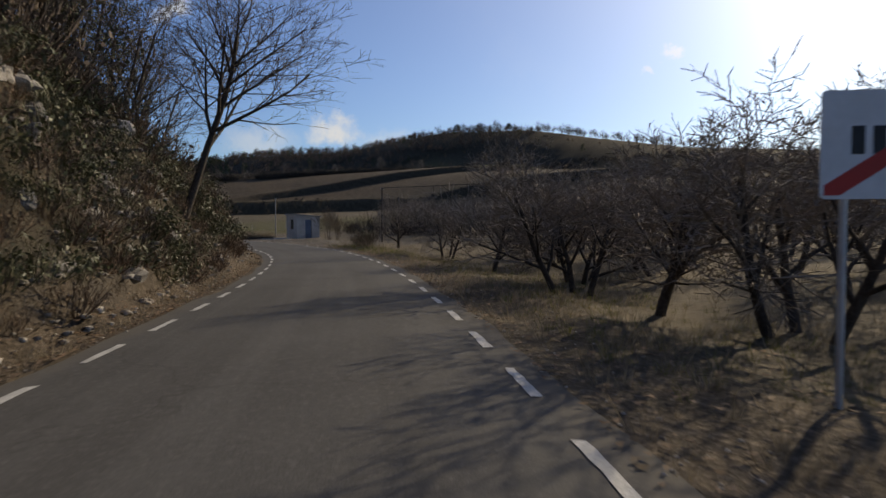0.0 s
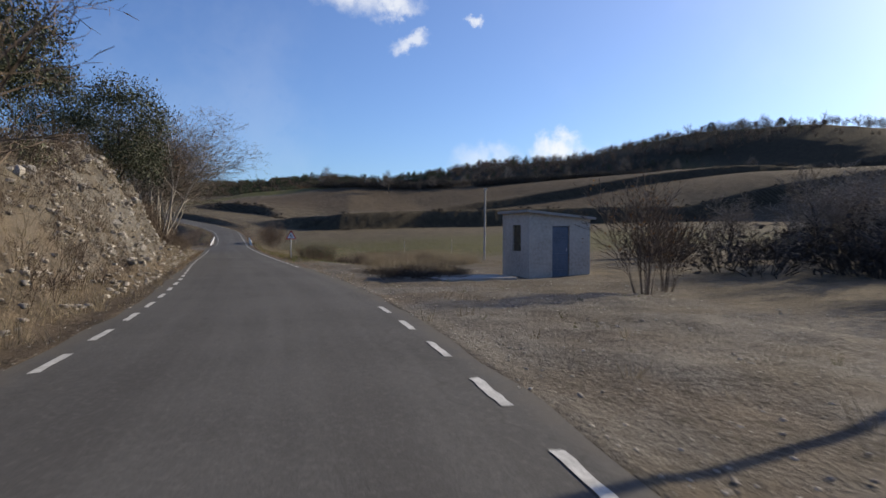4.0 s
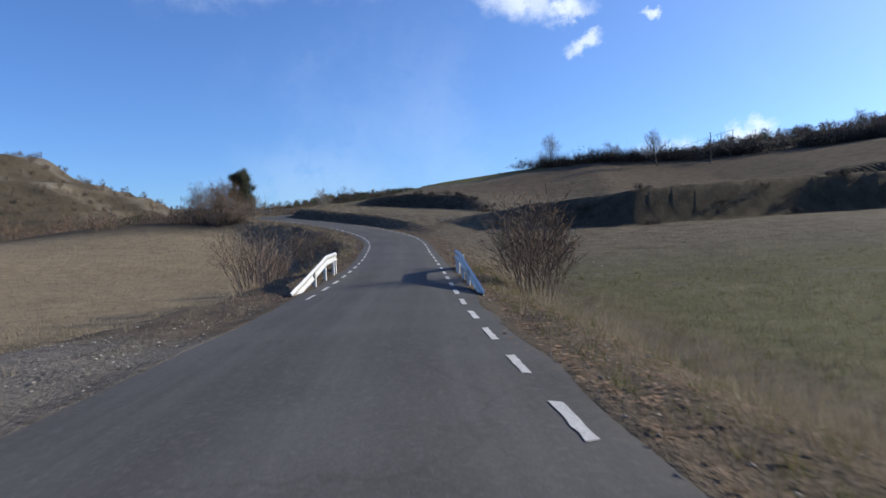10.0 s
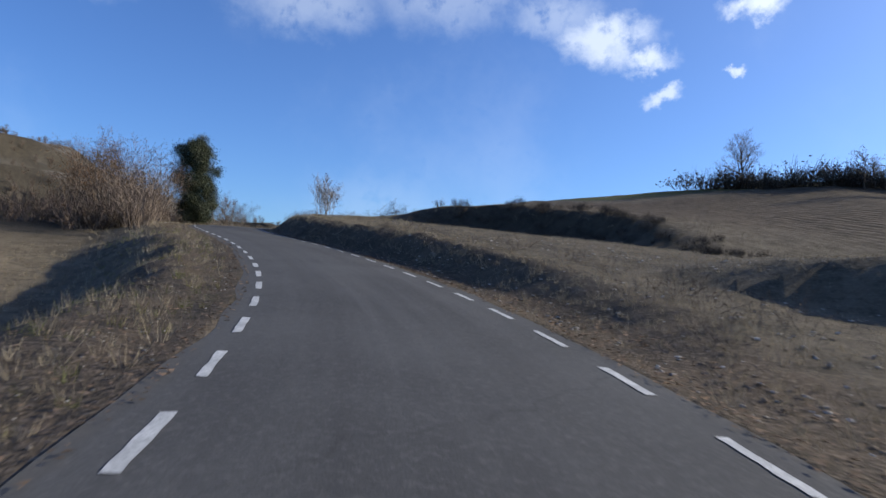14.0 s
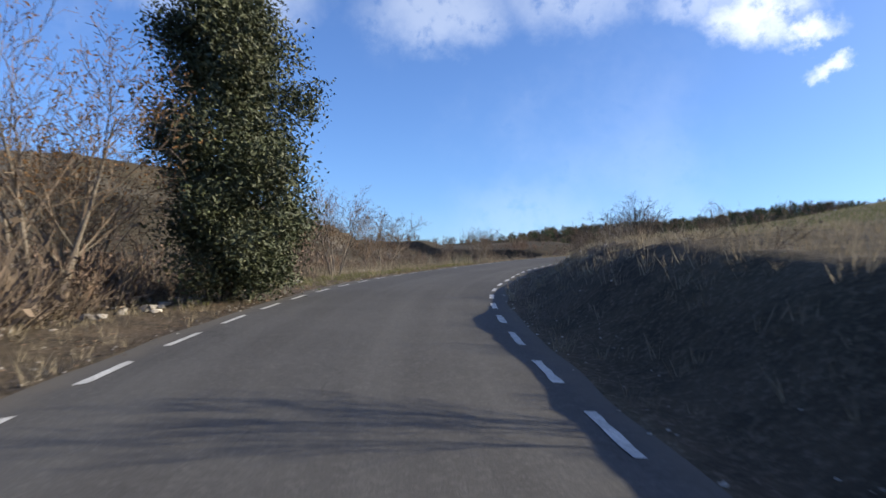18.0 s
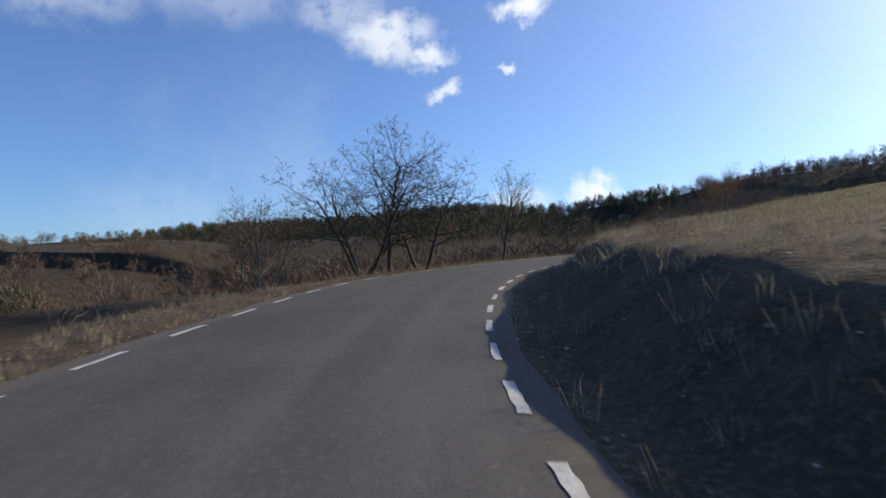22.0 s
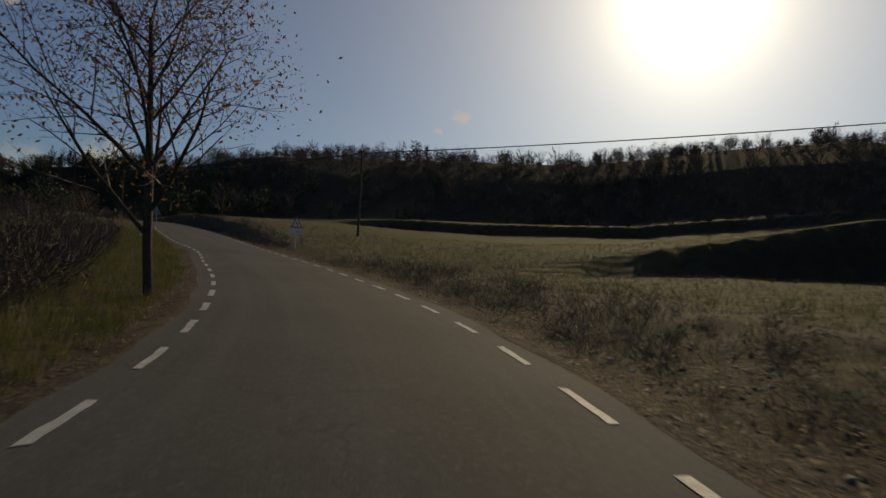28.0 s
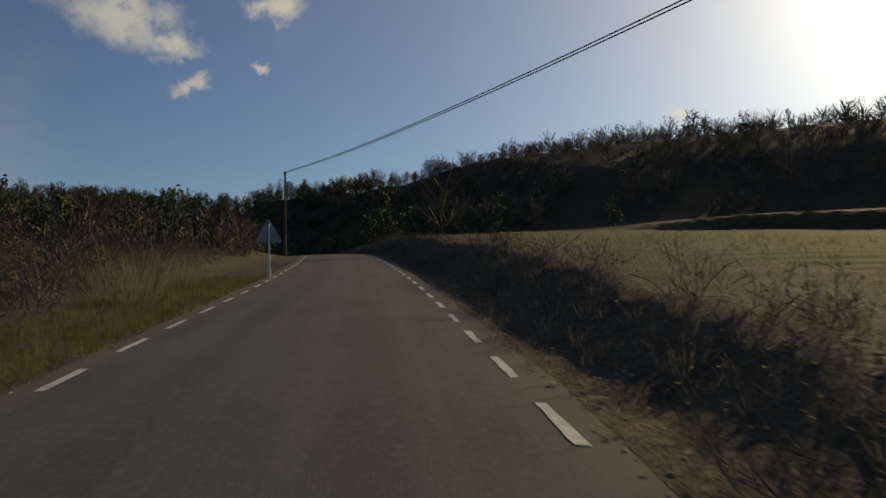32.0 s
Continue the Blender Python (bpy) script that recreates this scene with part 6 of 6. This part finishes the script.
def hut():
    root = empty("pump_hut", Matrix.Translation((5.3, 62.6, float(height(5.8, 63.2)[0]) + .02)) @ Matrix.Rotation(radians(21), 4, "Z"), "small plastered utility hut with a blue-grey door", "hut")
    w_, l_, h1, h2, t = 2.3, 2.15, 2.15, 1.95, .14
    def wall(name, quad, mat=PLASTER):
        return part(name, quad, mat, root)
    # front wall along x, with its door opening
    bm = bmesh.new()
    for a, b, z0, z1 in ((0, .85, -.3, None), (1.5, w_, -.3, None), (.85, 1.5, 1.72, None)):
        top = lambda q: h1 + (h2 - h1) * q / w_
        vs = [bm.verts.new(c) for c in ((a, 0, z0), (b, 0, z0), (b, 0, top(b)), (a, 0, top(a)), (a, t, z0), (b, t, z0), (b, t, top(b)), (a, t, top(a)))]
        for q in ((0, 1, 2, 3), (7, 6, 5, 4), (0, 4, 5, 1), (1, 5, 6, 2), (2, 6, 7, 3), (3, 7, 4, 0)):
            bm.faces.new([vs[i] for i in q])
    wall("front_wall", bm)
    # side wall along y with its shutter opening
    bm = bmesh.new()
    for y0, y1, z0, z1 in ((t, .65, -.3, h1), (1.3, l_ - t, -.3, h1), (.65, 1.3, -.3, .85), (.65, 1.3, 1.75, h1)):
        box(bm, 0, y0, z0, t, y1, z1)
    wall("side_wall", bm)
    box_part("end_wall", (w_ - t, t, -.3, w_, l_ - t, h2), PLASTER, root)
    bm = bmesh.new()
    vs = [bm.verts.new(c) for c in ((0, l_ - t, -.3), (w_, l_ - t, -.3), (w_, l_ - t, h2), (0, l_ - t, h1), (0, l_, -.3), (w_, l_, -.3), (w_, l_, h2), (0, l_, h1))]
    for q in ((3, 2, 1, 0), (4, 5, 6, 7), (1, 5, 4, 0), (2, 6, 5, 1), (3, 7, 6, 2), (0, 4, 7, 3)):
        bm.faces.new([vs[i] for i in q])
    wall("back_wall", bm)
    bm = bmesh.new()
    vs = [bm.verts.new(c) for c in ((-.14, -.14, h1 + .012), (w_ + .14, -.14, h2 - .012), (w_ + .14, l_ + .14, h2 - .012), (-.14, l_ + .14, h1 + .012), (-.14, -.14, h1 + .10), (w_ + .14, -.14, h2 + .07), (w_ + .14, l_ + .14, h2 + .07), (-.14, l_ + .14, h1 + .10))]
    for q in ((3, 2, 1, 0), (4, 5, 6, 7), (0, 1, 5, 4), (1, 2, 6, 5), (2, 3, 7, 6), (3, 0, 4, 7)):
        bm.faces.new([vs[i] for i in q])
    part("roof", bm, CONCRETE, root, "thin sloping concrete roof slab")
    d = box_part("door", (.86, .05, -.05, 1.49, .09, 1.71), DOOR_BLUE, root, "blue-grey metal door")
    for z in (.2, .75, 1.3):
        box_part("door_rib", (.9, .035, z, 1.45, .049, z + .04), DOOR_BLUE, d)
    rod("door_handle", (1.4, .03, .85), (1.4, .03, .98), .012, .012, STEEL, d)
    s = box_part("shutter", (.05, .66, .86, .09, 1.29, 1.74), SHUTTER, root, "brown slatted shutter")
    for k in range(7):
        box_part("slat", (.035, .70, .9 + .115 * k, .049, 1.25, .97 + .115 * k), SHUTTER, s)


hut()


def slab(x, y, w_, l_, h, turn):
    ob = box_part("concrete_slab", (-w_ / 2, -l_ / 2, -.3, w_ / 2, l_ / 2, h), CONCRETE, None, bevel=.02)
    ob.matrix_world = Matrix.Translation((x, y, float(height(x, y)[0]))) @ Matrix.Rotation(radians(turn), 4, "Z")
    tagged(ob, "low cracked concrete slab in front of the hut", "slab")


slab(3.3, 61.6, 2.6, 1.6, .07, 25)
brush = [scrub_plant(k, 110, .5, 1.3, w_=.007) for k in (31, 32)]
v, f = strew(brush, np.concatenate([on_land(R.uniform(.2, 2.6, 16), R.uniform(60, 68, 16), R.uniform(.6, 1.1, 16))]), R)
stuff("brush_heap", v, f, BARK_DARK, "heap of dark cut brushwood on the lay-by edge", "brushwood")


def pole(x, y, h, r, label, arm=0.0, turn=0.0, mat=POLE_WOOD, top=None):
    z = float(height(x, y)[0])
    h = top - z if top else h
    root = empty("utility_pole", Matrix.Translation((x, y, z)) @ Matrix.Rotation(turn, 4, "Z"), label, "pole")
    rod("shaft", (0, 0, -.4), (0.01 * h, 0, h), r, r * .7, mat, root)
    if arm:
        box_part("bracket", (-arm, -.03, h - .22, arm, .03, h - .16), STEEL, root)
    for k in (-.09, .09):
        rod("insulator", (k + .01 * h, 0, h - .12), (k + .01 * h, 0, h + .02), .025, .03, CONCRETE, root)
    return Vector((x, y, z + h - .02))


P1 = pole(10.2, 48.4, 3.9, .085, "short wooden utility pole beside the lay-by")
pole(4.3, 79.5, 4.2, .07, "thin grey utility pole behind the hut", mat=CONCRETE)
P3 = pole(-35.2, 306.9, 6.4, .10, "tall wooden power pole standing in the field", top=18.7)
P4 = pole(-43.6, 352.5, 7.2, .10, "wooden power pole on the verge ahead", top=21.0)
P5 = pole(2.0, 262.0, 7.0, .10, "wooden power pole at the field terrace", top=22.5)
pole(-8.0, 201.0, 4.0, .08, "thin power pole behind the hedge", top=13.6)
P6 = pole(52.0, 8.0, 5.5, .09, "wooden utility pole beyond the orchard")
pole(6.1, 66.3, 1.35, .04, "white concrete marker post by the hut", mat=SIGN_WHITE)


def wire(a, b, sag, off, label):
    n = 24
    side = Vector((b.y - a.y, a.x - b.x, 0)).normalized() * off
    pts = [a.lerp(b, k / n) + side - Vector((0, 0, sag * 4 * (k / n) * (1 - k / n))) for k in range(n + 1)]
    along_ = (b - a).normalized()
    u = along_.cross(Vector((0, 0, 1))).normalized() * .019
    w_ = u.cross(along_)
    v = [p + u * math.cos(q) + w_ * math.sin(q) for p in pts for q in (0, 1.257, 2.513, 3.770, 5.027)]
    f = [(5 * k + j, 5 * k + (j + 1) % 5, 5 * k + 5 + (j + 1) % 5, 5 * k + 5 + j) for k in range(n) for j in range(5)]
    tagged(mesh_object("power_line", v, f, WIRE), label, "cable")


for o in (-.09, .09):
    wire(P3, P4, .5, o, "black cable sagging between the power poles")
    wire(P3, P5, .5, o, "black cable running to the next power pole")
wire(P1, P6, .4, .09, "black cable leading away from the short pole")


def guardrail(side, s0, s1, label, d):
    """A short w-beam rail on steel posts whose ends bend down to the ground."""
    root = empty("guardrail", Matrix(), label, "guardrail", "bridge guardrails")
    n = 34
    prof = [(-.155, 0), (-.12, .035), (-.075, .04), (-.035, .0), (.035, .0), (.075, .04), (.12, .035), (.155, 0)]
    L = s1 - s0
    def shape(u):
        q = u * L
        up = min(1, q / 4.2, (L - q) / 3.0)
        return -.12 + .68 * up, .25 * max(0, 1 - q / 4.0) + .5 * max(0, 1 - (L - q) / 3.0)
    V, F = [], []
    m = len(prof)
    for i in range(n + 1):
        u = i / n
        z, out_ = shape(u)
        p = at(s0 + u * L, side * (d + out_))
        nv = at(s0 + u * L, side * (d + out_ + 1)) - p
        nv[2] = 0
        for k in (0, 1):
            for b, a in prof:
                o = -(a + .004) + k * .006
                V.append((p[0] + nv[0] * o, p[1] + nv[1] * o, p[2] + z + b))
    for i in range(n):
        for k in (0, 1):
            for j in range(m - 1):
                a = (i * 2 + k) * m + j
                F.append((a, a + 1, a + 1 + 2 * m, a + 2 * m))
    mesh_object("beam", V, F, STEEL, root, "ribbed galvanised beam", flat=False)
    for q in (4.4, 7.0, L - 3.4, 2.4):
        p = at(s0 + q, side * (d + .06))
        z, _ = shape(q / L)
        b = box_part("rail_post", (-.04, -.03, -.6, .04, .03, z + .1), STEEL, root, bevel=.004)
        b.matrix_world = Matrix.Translation((p[0], p[1], p[2]))
        rod("bolt", (p[0] - .05, p[1], p[2] + z), (p[0] + .05, p[1], p[2] + z), .018, .018, STEEL, root, sides=6)
    return root


guardrail(-1, 115.2, 125.0, "galvanised crash rail on the low bridge, sunlit side", 1.98)
guardrail(1, 113.6, 123.4, "galvanised crash rail on the low bridge, dented, shaded side", 1.95)


def milestone(x, y, turn):
    z = float(height(x, y)[0])
    root = empty("milestone", Matrix.Translation((x, y, z)) @ Matrix.Rotation(turn, 4, "Z"), "small white kilometre stone on the grassy verge", "milestone")
    box_part("stone", (-.19, -.08, -.2, .19, .08, .52), SIGN_WHITE, root, bevel=.03)
    box_part("print_bar", (-.1, -.089, .25, .1, -.081, .33), SIGN_BLACK, root, bevel=0)


milestone(-49.0, 310.0, radians(20))


def post_stake(x, y, h, mat, label):
    z = float(height(x, y)[0])
    ob = rod("stake", (0, 0, -.25), (.03, 0, h), .03, .028, mat, None)
    ob.matrix_world = Matrix.Translation((x, y, z))
    tagged(ob, label, "stake", "field stakes")


for x, y, h in ((-1.6, 92, 1.4), (2.0, 97, 1.3), (7, 104, 1.4)):
    post_stake(x, y, h, BARK_PALE, "weathered wooden stake in the field")


def farm():
    x, y = -223.0, 860.0
    z = float(height(x, y)[0])
    root = empty("farm_shed", Matrix.Translation((x, y, z)) @ Matrix.Rotation(radians(15), 4, "Z"), "long low farm shed on the skyline", "building")
    box_part("walls", (-16, -6, -4, 16, 6, 5), HAY, root, bevel=.1)
    box_part("roof", (-17, -7, 5.01, 17, 7, 5.8), ROOF, root, bevel=.1)
    for k in range(4):
        box_part("window", (-12 + 7 * k, -6.08, 1.5, -9 + 7 * k, -6.005, 3.2), SIGN_BLACK, root, bevel=0)


farm()


build_dashes()
